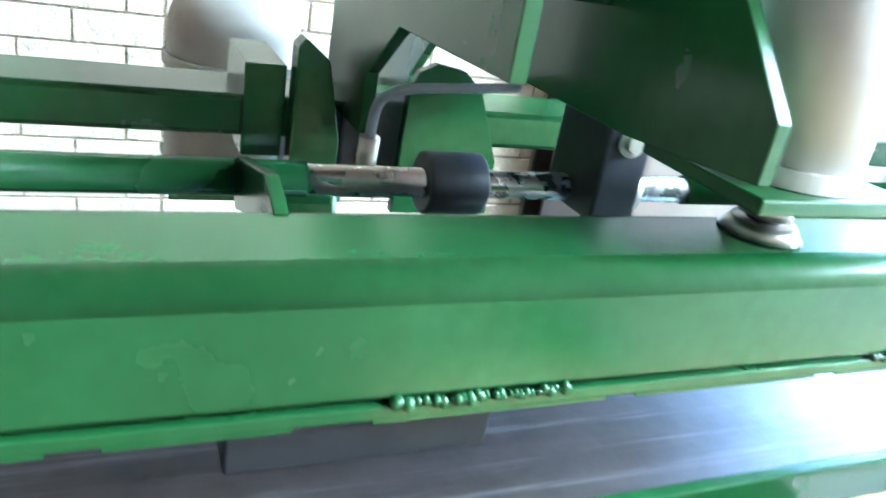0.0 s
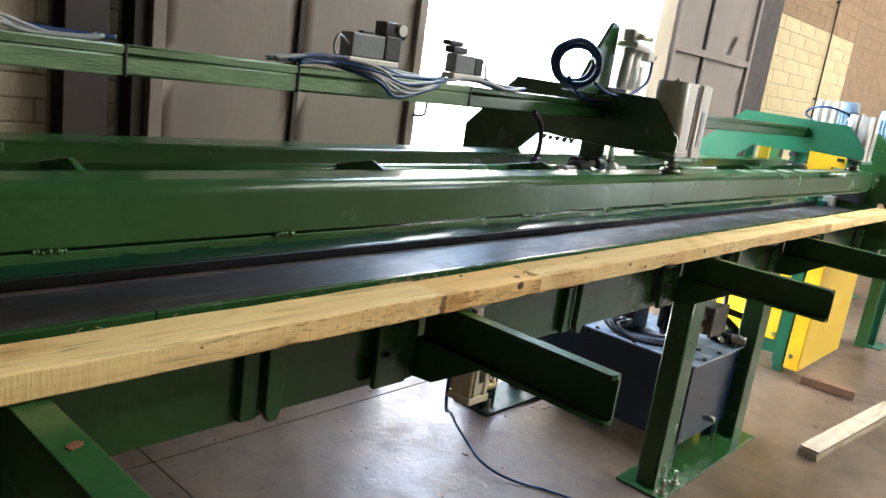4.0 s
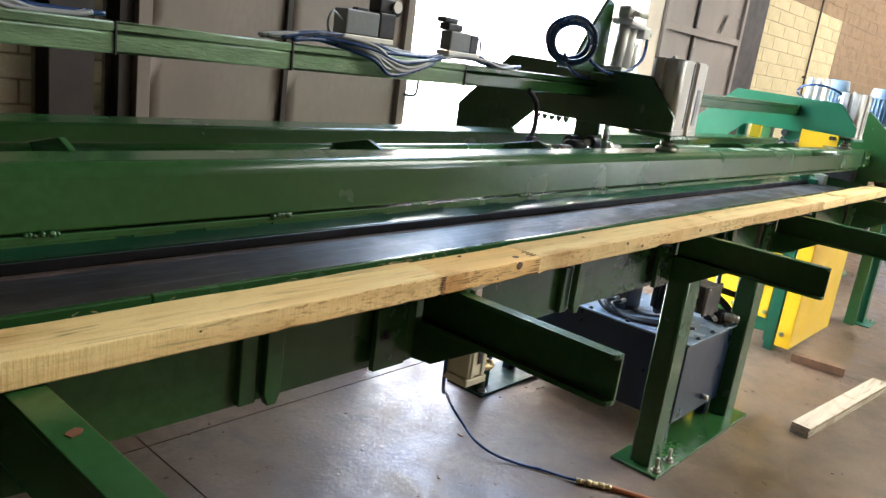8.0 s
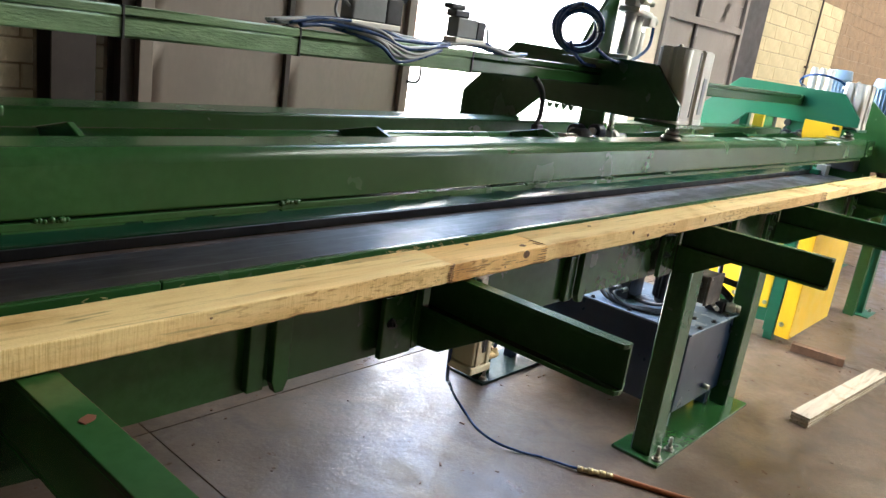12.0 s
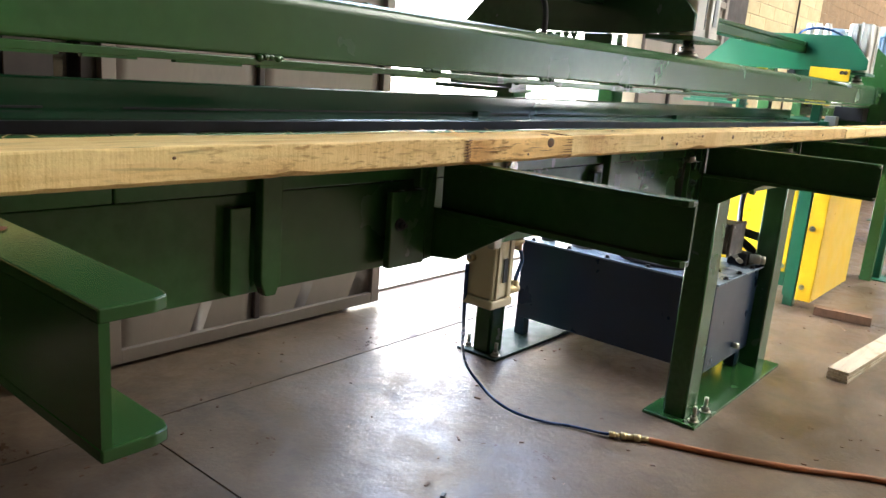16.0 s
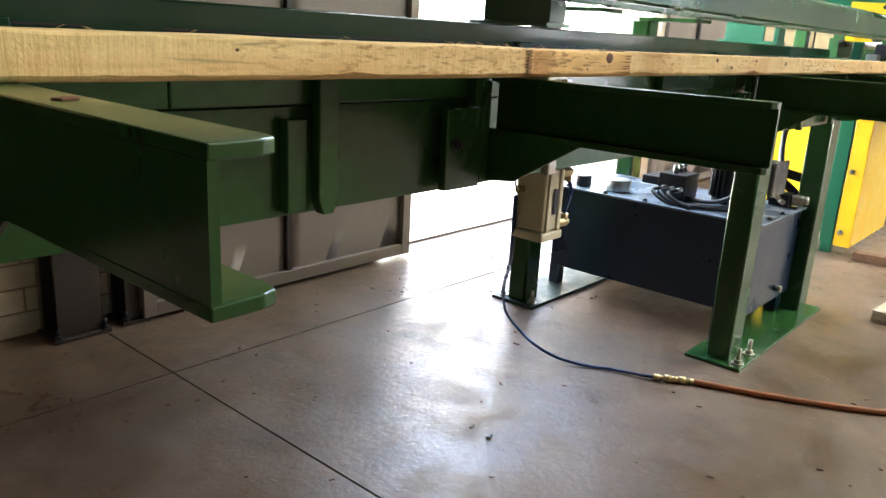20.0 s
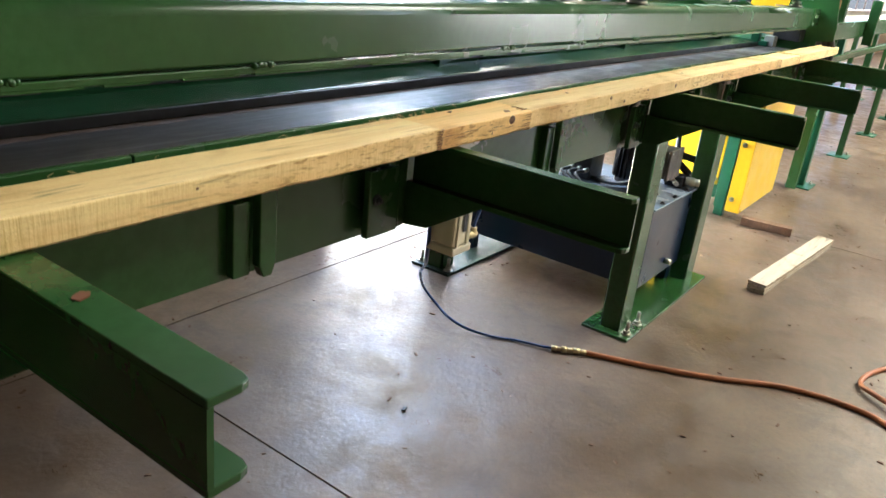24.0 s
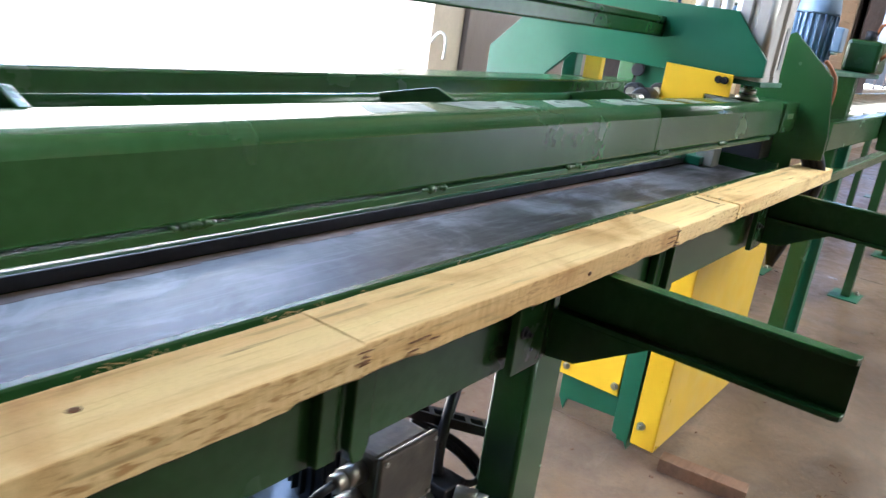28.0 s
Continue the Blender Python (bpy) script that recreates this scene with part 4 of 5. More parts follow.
for x, dz, r in ((1.585, 0.029, 0.0080), (1.52, 0.012, 0.0025), (2.02, 0.030, 0.004), (2.44, 0.026, 0.005), (2.24, 0.031, 0.003), (2.10, 0.016, 0.004), (3.3, 0.02, 0.003), (0.9, 0.028, 0.002)):
    knot(x, BY0 + skew(x), BZ0 + dz, r, "y")
for x, y, r in ((1.60, 0.312, 0.006), (1.487, 0.362, 0.0035), (1.70, 0.35, 0.003), (1.915, 0.351, 0.004), (2.62, 0.34, 0.004), (3.05, 0.34, 0.004), (4.1, 0.35, 0.004)):
    knot(x, y + skew(x), BZ1 - 0.0002, r, "z")
sp = bmesh.new()
rr = random.Random(9)
for k in range(110):
    x = rr.choice((1.33, 1.36, 1.40, 2.85, 2.70, 3.60, 3.93)) + rr.uniform(-0.04, 0.04) if k < 60 else rr.uniform(0.4, 4.75)
    yb = BY1 + skew(x)
    hose([(x, yb - 0.003, BZ1 - 0.001), (x + rr.uniform(-0.01, 0.01), yb + 0.001, BZ1 + rr.uniform(0.000, 0.002)), (x + rr.uniform(-0.008, 0.008), yb + rr.uniform(0, 0.004), BZ1 + rr.uniform(0.0, 0.005))], 0.0003, 4, 2, bm=sp)
part("splinters", sp, WOOD, timber, "fuzz of pale splinters")["kind"] = "stuff"
rr = random.Random(12)
for k in range(13):
    x, l = rr.choice((1.37, 1.30, 1.45, 1.60, 1.62, 2.82, 2.9, 3.6)) + rr.uniform(-0.06, 0.06), rr.uniform(0.012, 0.06)
    z, yf = BZ0 + rr.uniform(0.008, 0.034), BY0 + skew(x)
    h = rr.uniform(0.0003, 0.0008)
    part("saw_tear", prism([(x, z), (x + l * 0.4, z - h), (x + l, z + rr.uniform(-0.001, 0.001)), (x + l * 0.5, z + h)], "y", yf - 0.0012, yf + 0.003), GLUE, timber, "dark torn grain")

# ---- kicker with its air cylinder under the bed ----
kick = thing("kicker", (1.58, 0.40, 0.75), "steel kicker knuckle on the conveyor side", "linkage")
part("knuckle", prism([(1.545, 0.850), (1.57, 0.838), (1.607, 0.845), (1.612, 0.872), (1.595, 0.888), (1.556, 0.892), (1.545, 0.88)], "y", RAIL_Y - 0.030, RAIL_Y - 0.0008, 0.004), ZINC, kick)
part("pin", rod((1.59, RAIL_Y - 0.042, 0.865), (1.59, RAIL_Y - 0.031, 0.865), 0.012, 18), STEEL, kick)
part("link", box(1.578, 1.602, RAIL_Y - 0.024, RAIL_Y - 0.008, 0.715, 0.839, 0.003), ZINC, kick)


def profile_cylinder(x, y, z0, z1, w=0.068):
    c = thing("kicker_cylinder", (x, y, z0), "pale square profile air cylinder hanging under the bed", "cylinder")
    bm = box(x - w / 2, x + w / 2, y - w / 2, y + w / 2, z0 + 0.02, z1 - 0.02, 0.005)
    for s in (-1, 1):
        box(x + s * w * 0.28 - 0.006, x + s * w * 0.28 + 0.006, y - w / 2 - 0.004, y - w / 2 + 0.004, z0 + 0.021, z1 - 0.021, 0.002, bm=bm)
    part("barrel", bm, CHAMPAGNE, c)
    part("label_plate", box(x - 0.008, x + 0.006, y - w / 2 - 0.006, y - w / 2 - 0.0042, z0 + 0.055, z0 + 0.105), DARK, c, "dark unreadable type plate")
    for z in (z0, z1 - 0.0195):
        part("end_cap", box(x - w / 2 - 0.003, x + w / 2 + 0.003, y - w / 2 - 0.003, y + w / 2 + 0.003, z, z + 0.0192, 0.004), CHAMPAGNE, c)
    for z, dn in ((z0 + 0.026, 1), (z1 - 0.034, -1)):
        f = part("air_fitting", rod((x + w / 2 + 0.0005, y - 0.014, z), (x + w / 2 + 0.040, y - 0.018, z), 0.0100, 14, chamfer=0.001), BRASS, c)
        part("elbow", rod((x + w / 2 + 0.034, y - 0.018, z - 0.006 * dn), (x + w / 2 + 0.034, y - 0.018, z + 0.018 * dn), 0.0085, 12), BRASS, f)
        part("fitting_face", rod((x + w / 2 + 0.0402, y - 0.018, z), (x + w / 2 + 0.046, y - 0.0185, z), 0.0075, 6), BRASS, f)
    sf = part("side_fitting", rod((x - w / 2 - 0.0005, y + 0.020, z0 + 0.10), (x - w / 2 - 0.014, y + 0.020, z0 + 0.10), 0.008, 12), BRASS, c)
    part("stub_line", hose([(x - w / 2 - 0.014, y + 0.020, z0 + 0.10), (x - w / 2 - 0.024, y + 0.020, z0 + 0.112), (x - w / 2 - 0.022, y + 0.022, z0 + 0.135)], 0.0022, 6, 6), GREY_CABLE, sf)
    part("clevis", box(x - 0.014, x + 0.014, y - 0.014, y + 0.014, z1 + 0.0003, 0.865, 0.003), ZINC, c)
    lp = hose([(x + 0.068, y - 0.018, z0 + 0.043), (x + 0.073, y - 0.018, z0 + 0.056), (x + 0.086, y - 0.018, z0 + 0.082), (x + 0.080, y - 0.018, z1 - 0.060), (x + 0.068, y - 0.018, z1 - 0.050)], 0.0042)
    part("air_line", lp, BLUE_HOSE, c, "short blue air line")
    return c


profile_cylinder(1.740, 0.503, 0.555, 0.718)

HOSE = [(1.703, 0.535, 0.64), (1.706, 0.536, 0.565), (1.76, 0.575, 0.49), (1.90, 0.68, 0.405), (2.14, 0.86, 0.255), (2.32, 0.97, 0.115), (2.34, 0.925, 0.062), (2.315, 0.850, 0.046), (2.335, 0.785, 0.022), (2.375, 0.710, 0.0085), (2.412, 0.640, 0.0085), (2.438, 0.560, 0.010), (2.452, 0.522, 0.012)]
hs = thing("air_hose", (2.45, 0.52, 0.0), "blue air hose coupled to an orange hose on the floor", "hose")
part("blue_hose", hose(HOSE, 0.0044, 10, 10), BLUE_HOSE, hs)
cp = bmesh.new()
for a, b, r in ((0.0, 0.018, 0.010), (0.018, 0.034, 0.0075), (0.034, 0.050, 0.0115), (0.050, 0.072, 0.009), (0.072, 0.092, 0.0115), (0.092, 0.115, 0.0085)):
    cd = Vector((0.52, -0.85, 0)).normalized()
    p = Vector((2.450, 0.526, 0.012))
    rod(p + cd * a, p + cd * b, r, 12, bm=cp)
part("coupling", cp, BRASS, hs, "brass and steel quick coupling")
part("orange_hose", hose([(2.509, 0.430, 0.012), (2.54, 0.36, 0.010), (2.60, 0.215, 0.010), (2.69, 0.04, 0.010), (2.80, -0.14, 0.010), (2.83, -0.36, 0.010), (2.74, -0.60, 0.010), (2.9, -0.95, 0.010), (3.35, -0.80, 0.010), (3.30, -0.45, 0.010), (3.05, -0.32, 0.010), (2.90, -0.45, 0.022), (2.5, -1.1, 0.010), (1.9, -1.8, 0.010)], 0.0085, 10, 8), ORANGE_HOSE, hs)

# ---- hydraulic power pack ----
TX0, TX1, TY0, TY1, TZ0, TZ1 = 2.965, 3.390, 0.460, 1.235, 0.088, 0.398
tank = thing("hydraulic_tank", (3.18, 0.83, 0.0), "dark blue hydraulic oil tank with motor and valves", "tank")
part("tank_body", box(TX0, TX1, TY0, TY1, TZ0, TZ1, 0.004), NAVY, tank)
# glossy blue grey, with the doorway's sheen lightening the base colour
LID = material("blue grey lid enamel with doorway sheen", (0.24, 0.29, 0.36), 0.26, vary=0.15, scale=5, bump=0.01, rough_vary=0.08)
lid = part("lid", box(TX0 - 0.012, TX1 + 0.010, TY0 - 0.012, TY1 + 0.012, TZ1 + 0.0005, TZ1 + 0.008, 0.001), LID, tank)
for k in range(5):
    part("lid_bolt", hexbolt((TX0 + 0.006, TY0 + 0.09 + k * 0.16, TZ1 + 0.008), (0, 0, 1), 0.007, 0.006), DARK, lid)
for k in range(3):
    part("lid_bolt", hexbolt((TX0 + 0.09 + k * 0.13, TY0 + 0.004, TZ1 + 0.008), (0, 0, 1), 0.007, 0.006), DARK, lid)
for x, y in ((3.36, 0.50), (2.995, 1.22), (3.36, 1.22), (2.995, 0.50)):
    part("tank_foot", box(x - 0.02, x + 0.02, y - 0.02, y + 0.02, 0.0125, TZ0 - 0.0005), NAVY, tank)
part("drain_plug", rod((3.22, TY0 - 0.0005, 0.135), (3.22, TY0 - 0.026, 0.135), 0.011, 10), ZINC, tank, "steel drain plug")
fc = part("filler_cap", rod((3.045, 0.535, TZ1 + 0.0085), (3.045, 0.535, TZ1 + 0.050), 0.030, 24, chamfer=0.003), ALU, tank, "silver filler neck")
part("cap_knob", rod((3.045, 0.535, TZ1 + 0.0505), (3.045, 0.535, TZ1 + 0.066), 0.019, 16), DARK, fc)
part("sight_plate", box(3.062, 3.064, 0.572, 0.612, TZ1 + 0.0085, TZ1 + 0.060, 0.0005), GREY_CABLE, tank, "pale grey instruction plate")
part("return_filter", rod((3.05, 1.02, TZ1 + 0.0085), (3.05, 1.02, TZ1 + 0.055), 0.045, 24, chamfer=0.004), ZINC, tank)
part("breather", rod((3.03, 1.16, TZ1 + 0.0085), (3.03, 1.16, TZ1 + 0.05), 0.03, 20, chamfer=0.004), DARK, tank)
man = part("valve_manifold", box(3.08, 3.20, 0.78, 0.88, TZ1 + 0.009, TZ1 + 0.10, 0.003), DARK, tank)
for k in range(3):
    part("solenoid", box(3.09 + k * 0.037, 3.118 + k * 0.037, 0.885, 0.95, TZ1 + 0.05, TZ1 + 0.08, 0.003), DARK, man)
    part("valve_knob", rod((3.105 + k * 0.037, 0.83, TZ1 + 0.1005), (3.105 + k * 0.037, 0.83, TZ1 + 0.13), 0.010, 12), STEEL, man)
    part("hose_end", rod((3.0795, 0.79 + 0.03 * k, TZ1 + 0.05), (3.045, 0.79 + 0.03 * k, TZ1 + 0.05), 0.009, 10), ZINC, man, "bright hose end")
for k, yy in enumerate((0.79, 0.82, 0.85)):
    part("pressure_hose", hose([(3.045, yy, TZ1 + 0.05), (3.00, yy + 0.01, TZ1 + 0.045), (2.985, yy - 0.05, TZ1 + 0.018), (3.01, yy - 0.14, TZ1 + 0.016), (3.08, yy - 0.23, TZ1 + 0.016), (3.12, yy - 0.28, TZ1 + 0.02)], 0.0065, 8, 6), RUBBER, tank, "black pressure hose")
mx, my = 3.225, 0.668
mot = part("motor", rod((mx, my, TZ1 + 0.0085), (mx, my, TZ1 + 0.165), 0.062, 28, chamfer=0.004), DARK, tank, "dark finned electric motor")
for k in range(22):
    a = 2 * math.pi * k / 22
    part("fin", box(mx + 0.060, mx + 0.074, my - 0.0018, my + 0.0018, TZ1 + 0.03, TZ1 + 0.16, m=Matrix.Translation((mx, my, 0)) @ Matrix.Rotation(a, 4, "Z") @ Matrix.Translation((-mx, -my, 0))), DARK, mot)
part("fan_cover", rod((mx, my, TZ1 + 0.1655), (mx, my, TZ1 + 0.205), 0.076, 28, r2=0.066, chamfer=0.005), ALU, mot, "dull silver fan cover")
OILY = material("oily brown grey casting", (0.15, 0.125, 0.095), 0.38, vary=0.35, scale=14, bump=0.06, stain=(0.07, 0.055, 0.04), stain_scale=18)
jb = part("terminal_box", box(3.155, 3.280, 0.512, 0.592, TZ1 + 0.068, TZ1 + 0.176, 0.008), OILY, tank, "oily brown terminal box")
part("box_cover", box(3.150, 3.285, 0.500, 0.5115, TZ1 + 0.063, TZ1 + 0.181, 0.004), OILY, jb)
for x in (3.160, 3.275):
    for z in (TZ1 + 0.073, TZ1 + 0.171):
        part("cover_screw", rod((x, 0.4995, z), (x, 0.496, z), 0.004, 8), ZINC, jb)
for z in (TZ1 + 0.090, TZ1 + 0.140):
    g = part("cable_gland", rod((3.1545, 0.545, z), (3.118, 0.545, z), 0.019, 6), ZINC, jb, "brass cable gland")
    part("gland_nut", rod((3.1175, 0.545, z), (3.098, 0.545, z), 0.015, 16, chamfer=0.002), ZINC, g)
part("motor_lead", hose([(3.098, 0.545, TZ1 + 0.14), (3.07, 0.55, TZ1 + 0.13), (3.06, 0.60, TZ1 + 0.06), (3.09, 0.70, TZ1 + 0.02), (3.13, 0.85, TZ1 + 0.02)], 0.007, 8, 6), RUBBER, tank)
pm = part("pump_block", box(3.315, 3.375, 0.49, 0.56, TZ1 + 0.0085, TZ1 + 0.055, 0.004), DARK, tank)
part("pump_fitting", rod((3.345, 0.4895, TZ1 + 0.035), (3.36, 0.455, TZ1 + 0.035), 0.019, 18, chamfer=0.002), ZINC, pm, "brass pressure fitting")
part("fitting_nut", rod((3.36, 0.4548, TZ1 + 0.035), (3.367, 0.438, TZ1 + 0.035), 0.016, 6), ZINC, pm)
for k in range(2):
    part("hose_end", rod((3.314, 0.52 + 0.02 * k, TZ1 + 0.03 + 0.015 * k), (3.288, 0.50 + 0.02 * k, TZ1 + 0.03 + 0.015 * k), 0.009, 12), ZINC, pm)
for k in range(2):
    part("pressure_hose", hose([(3.345, 0.53, TZ1 + 0.056), (3.37, 0.55, TZ1 + 0.10 + 0.03 * k), (3.50, 0.60, TZ1 + 0.20 + 0.035 * k), (3.75, 0.66, TZ1 + 0.27 + 0.03 * k), (4.1, 0.70, TZ1 + 0.24 + 0.03 * k)], 0.009, 8, 6), RUBBER, tank, "black pressure hose")

tray = thing("cable_tray", (3.43, 0.55, 0.5), "black slotted steel cable tray beside the tank", "tray")
A, B = Vector((3.335, 0.640, 0.545)), Vector((3.525, 0.470, 0.482))
d = (B - A).normalized()
side = Vector((d.y, -d.x, 0)).normalized()
mt = Matrix((( *d, 0), ( *side, 0), ( *d.cross(side), 0), (0, 0, 0, 1))).transposed()
mt.translation = A
ln = (B - A).length
tr = bmesh.new()
for y0 in (-0.030, -0.004, 0.022):
    box(0, ln, y0, y0 + 0.008, 0, 0.002, bm=tr, m=mt)
for k in range(8):
    box(k * (ln - 0.010) / 7, k * (ln - 0.010) / 7 + 0.010, -0.022, 0.022, 0.0002, 0.0018, bm=tr, m=mt)
part("slotted_web", tr, DARK, tray)
part("tray_lip", box(0, ln, -0.032, -0.0302, 0.0, 0.018, m=mt), DARK, tray)
part("tray_lip", box(0, ln, 0.0302, 0.032, -0.016, 0.002, m=mt), DARK, tray)
part("tray_post", box(3.405, 3.425, 0.575, 0.595, 0.0, 0.512), DARK, tray)
for k in range(3):
    part("cable", hose([(3.34, 0.60, 0.53 - 0.012 * k), (3.40, 0.55, 0.495 - 0.01 * k), (3.43, 0.50, 0.45 - 0.012 * k), (3.40, 0.49, 0.432), (3.36, 0.515, 0.44)], 0.006, 8, 6), RUBBER, tray, "black looped cable")

# ---- valves and cable bundles on the rail ----
def valve(x, y, z, s=1.0, grey=True):
    v = thing("solenoid_valve", (x, y, z), "grey and black pneumatic valve on the cable rail", "valve", "valves on the cable rail")
    part("sub_base", box(x - 0.01, x + 0.125 * s, y - 0.022, y + 0.022, z, z + 0.012, 0.002), ALU, v)
    part("valve_body", box(x - 0.006, x + 0.083 * s, y - 0.020, y + 0.020, z + 0.0122, z + 0.060 * s, 0.003), material("grey valve housing", (0.20, 0.21, 0.22), 0.45) if "grey valve housing" not in bpy.data.materials else bpy.data.materials["grey valve housing"], v)
    part("pilot_head", box(x + 0.0835 * s, x + 0.128 * s, y - 0.021, y + 0.021, z + 0.0122, z + 0.063 * s, 0.003), DARK, v)
    cl = part("coil", box(x + 0.082 * s, x + 0.118 * s, y - 0.018, y + 0.018, z + 0.0635 * s, z + 0.092 * s, 0.003), DARK, v)
    part("coil_nut", rod((x + 0.118 * s, y, z + 0.078 * s), (x + 0.150 * s, y, z + 0.070 * s), 0.012 * s, 14), DARK, cl)
    part("coil_face", rod((x + 0.125 * s, y - 0.0185, z + 0.078 * s), (x + 0.125 * s, y - 0.026, z + 0.078 * s), 0.012 * s, 16), ALU, cl)
    part("override", box(x + 0.03 * s, x + 0.06 * s, y - 0.008, y + 0.008, z + 0.0602 * s, z + 0.066 * s, 0.001), DARK, v)
    part("lead", hose([(x - 0.007, y - 0.01, z + 0.035), (x - 0.035, y - 0.012, z + 0.05), (x - 0.045, y - 0.014, z + 0.02), (x - 0.01, y - 0.014, z - 0.012)], 0.003, 6, 6), GREY_CABLE, v, "grey lead")
    return v


valve(1.435, 0.705, 1.289)
vb = thing("solenoid_valve", (1.76, 0.705, 1.285), "small dark valve before the bright doorway", "valve", "valves on the cable rail")
part("sub_base", box(1.74, 1.85, 0.685, 0.725, 1.285, 1.296, 0.002), ALU, vb)
part("valve_body", box(1.745, 1.815, 0.688, 0.722, 1.2963, 1.340, 0.003), bpy.data.materials["grey valve housing"], vb)
part("pilot_head", box(1.8155, 1.845, 0.688, 0.722, 1.2963, 1.338, 0.003), DARK, vb)
part("coil", box(1.735, 1.785, 0.690, 0.720, 1.3403, 1.356, 0.003), DARK, vb)
part("coil_cap", box(1.722, 1.770, 0.692, 0.718, 1.3563, 1.368, 0.003), DARK, vb)
part("lead", hose([(1.845, 0.70, 1.325), (1.862, 0.70, 1.328), (1.874, 0.70, 1.295), (1.876, 0.70, 1.276)], 0.003, 6, 6), GREY_CABLE, vb)

for sx, ex, nb, name in ((1.24, 1.72, 16, "a"), (1.70, 2.02, 9, "b"), (0.60, 0.95, 6, "c")):
    rr = random.Random(int(sx * 100))
    cb = thing("cable_bundle", ((sx + ex) / 2, 0.7, 1.272), "tangle of blue air lines and grey cables on the rail", "cables", "cable bundles on the rail")
    for k in range(nb):
        y = 0.685 + rr.uniform(0, 0.04)
        h = rr.uniform(0.004, 0.020)
        sag = rr.uniform(-0.06, 0.004) if k % 2 and name == "a" else rr.uniform(0.0, 0.012)
        front = -0.012 if sag < -0.005 else 0.0
        L = ex - sx
        pts = [(sx + rr.uniform(0, 0.08), y, 1.2745 + h * 0.3), (sx + L * 0.25, y, 1.276 + h), (sx + L * 0.5, 0.675 + front if sag < -0.005 else y, 1.274 + h + sag * 0.55), (sx + L * rr.uniform(0.62, 0.75), 0.672 + front if sag < -0.005 else y, 1.272 + sag), (sx + L * 0.88, 0.676 + front * 0.5 if sag < -0.005 else y, 1.274 + sag * 0.4), (ex + rr.uniform(-0.04, 0.05), y, 1.2750 + h * 0.3)]
        blue = k % 5 in (1, 3)
        part("air_line" if blue else "cable", hose(pts, 0.0042 if blue else 0.0035, 7, 7), BLUE_HOSE if blue else GREY_CABLE, cb)

# ---- raised cylinder with coiled hose on the middle arch ----
lift = thing("lift_cylinder", (2.46, 0.68, 1.30), "aluminium air cylinder with a coiled blue hose", "cylinder")
tilt = Matrix.Translation((2.46, 0.68, 1.29)) @ Matrix.Rotation(radians(6), 4, "Y") @ Matrix.Translation((-2.46, -0.68, -1.29))
part("backplate", prism([(2.27, 1.2945), (2.44, 1.2945), (2.44, 1.49), (2.41, 1.50), (2.35, 1.42)], "y", 0.695, 0.707, 0.001), GREEN, lift)
part("coil_hook", hose([(2.376, 0.70, 1.405), (2.33, 0.68, 1.408), (2.25, 0.66, 1.418), (2.195, 0.655, 1.422), (2.185, 0.654, 1.432)], 0.004, 8, 6), DARK, lift)
part("backplate_foot", box(2.29, 2.60, 0.64, 0.76, 1.2845, 1.294, 0.001), GREEN, lift)
for dx in (-0.022, 0.022):
    for px, py, za, zb, pr in ((2.475 + dx, 0.665, 1.315, 1.435, 0.017), (2.545 + dx * 0.6, 0.675, 1.31, 1.40, 0.012)):
        bm = rod((px, py, za), (px, py, zb), pr, 16)
        bmesh.ops.transform(bm, matrix=tilt, verts=bm.verts)
        part("barrel", bm, ALU, lift)
part("end_cap", box(2.43, 2.52, 0.63, 0.70, 1.436, 1.452, 0.004, m=tilt), ALU, lift)
part("end_cap", box(2.43, 2.58, 0.63, 0.70, 1.296, 1.3145, 0.004, m=tilt), ALU, lift)
part("rod_eye", box(2.435, 2.475, 0.65, 0.69, 1.4525, 1.490, 0.008, m=tilt), ALU, lift)
part("clevis_pin", rod((2.47, 0.64, 1.470), (2.535, 0.64, 1.470), 0.009, 14), ZINC, lift)
part("flow_valve", box(2.535, 2.575, 0.635, 0.675, 1.405, 1.44, 0.005), ALU, lift)
part("flow_knob", rod((2.575, 0.655, 1.425), (2.605, 0.655, 1.425), 0.010, 14), ZINC, lift)
rr = random.Random(44)
for k in range(9):
    rx, off = 0.050 + rr.uniform(0, 0.017), 0.0055 * k
    dz, sq = rr.uniform(-0.006, 0.004), rr.uniform(0.92, 1.06)
    pts = [(2.195 + 0.60 * rx * math.cos(a) + 0.55 * off, 0.650 - 0.80 * rx * math.cos(a) + 0.8 * off, 1.366 + dz + sq * rx * math.sin(a)) for a in [2 * math.pi * j / 20 for j in range(21)]]
    part("hose_coil", hose(pts, 0.0048, 7, 2), BLUE_HOSE, lift, "loop of coiled blue air hose")
part("air_line", hose([(2.24, 0.62, 1.32), (2.34, 0.63, 1.298), (2.44, 0.63, 1.30), (2.53, 0.625, 1.345), (2.56, 0.635, 1.405)], 0.0048, 8, 8), BLUE_HOSE, lift)
part("air_line", hose([(2.17, 0.66, 1.33), (2.20, 0.66, 1.30), (2.26, 0.665, 1.278), (2.33, 0.67, 1.274)], 0.0045, 8, 8), BLUE_HOSE, lift)
hang = thing("drop_cable", (2.12, 0.67, 1.1), "black cable hanging from the rail", "cable")
part("cable", hose([(2.06, 0.676, 1.225), (2.10, 0.674, 1.19), (2.105, 0.672, 1.13), (2.085, 0.67, 1.09), (2.10, 0.67, 1.10)], 0.0075, 8, 8), RUBBER, hang)
part("connector", box(2.085, 2.112, 0.660, 0.682, 1.075, 1.106, 0.003), DARK, hang)
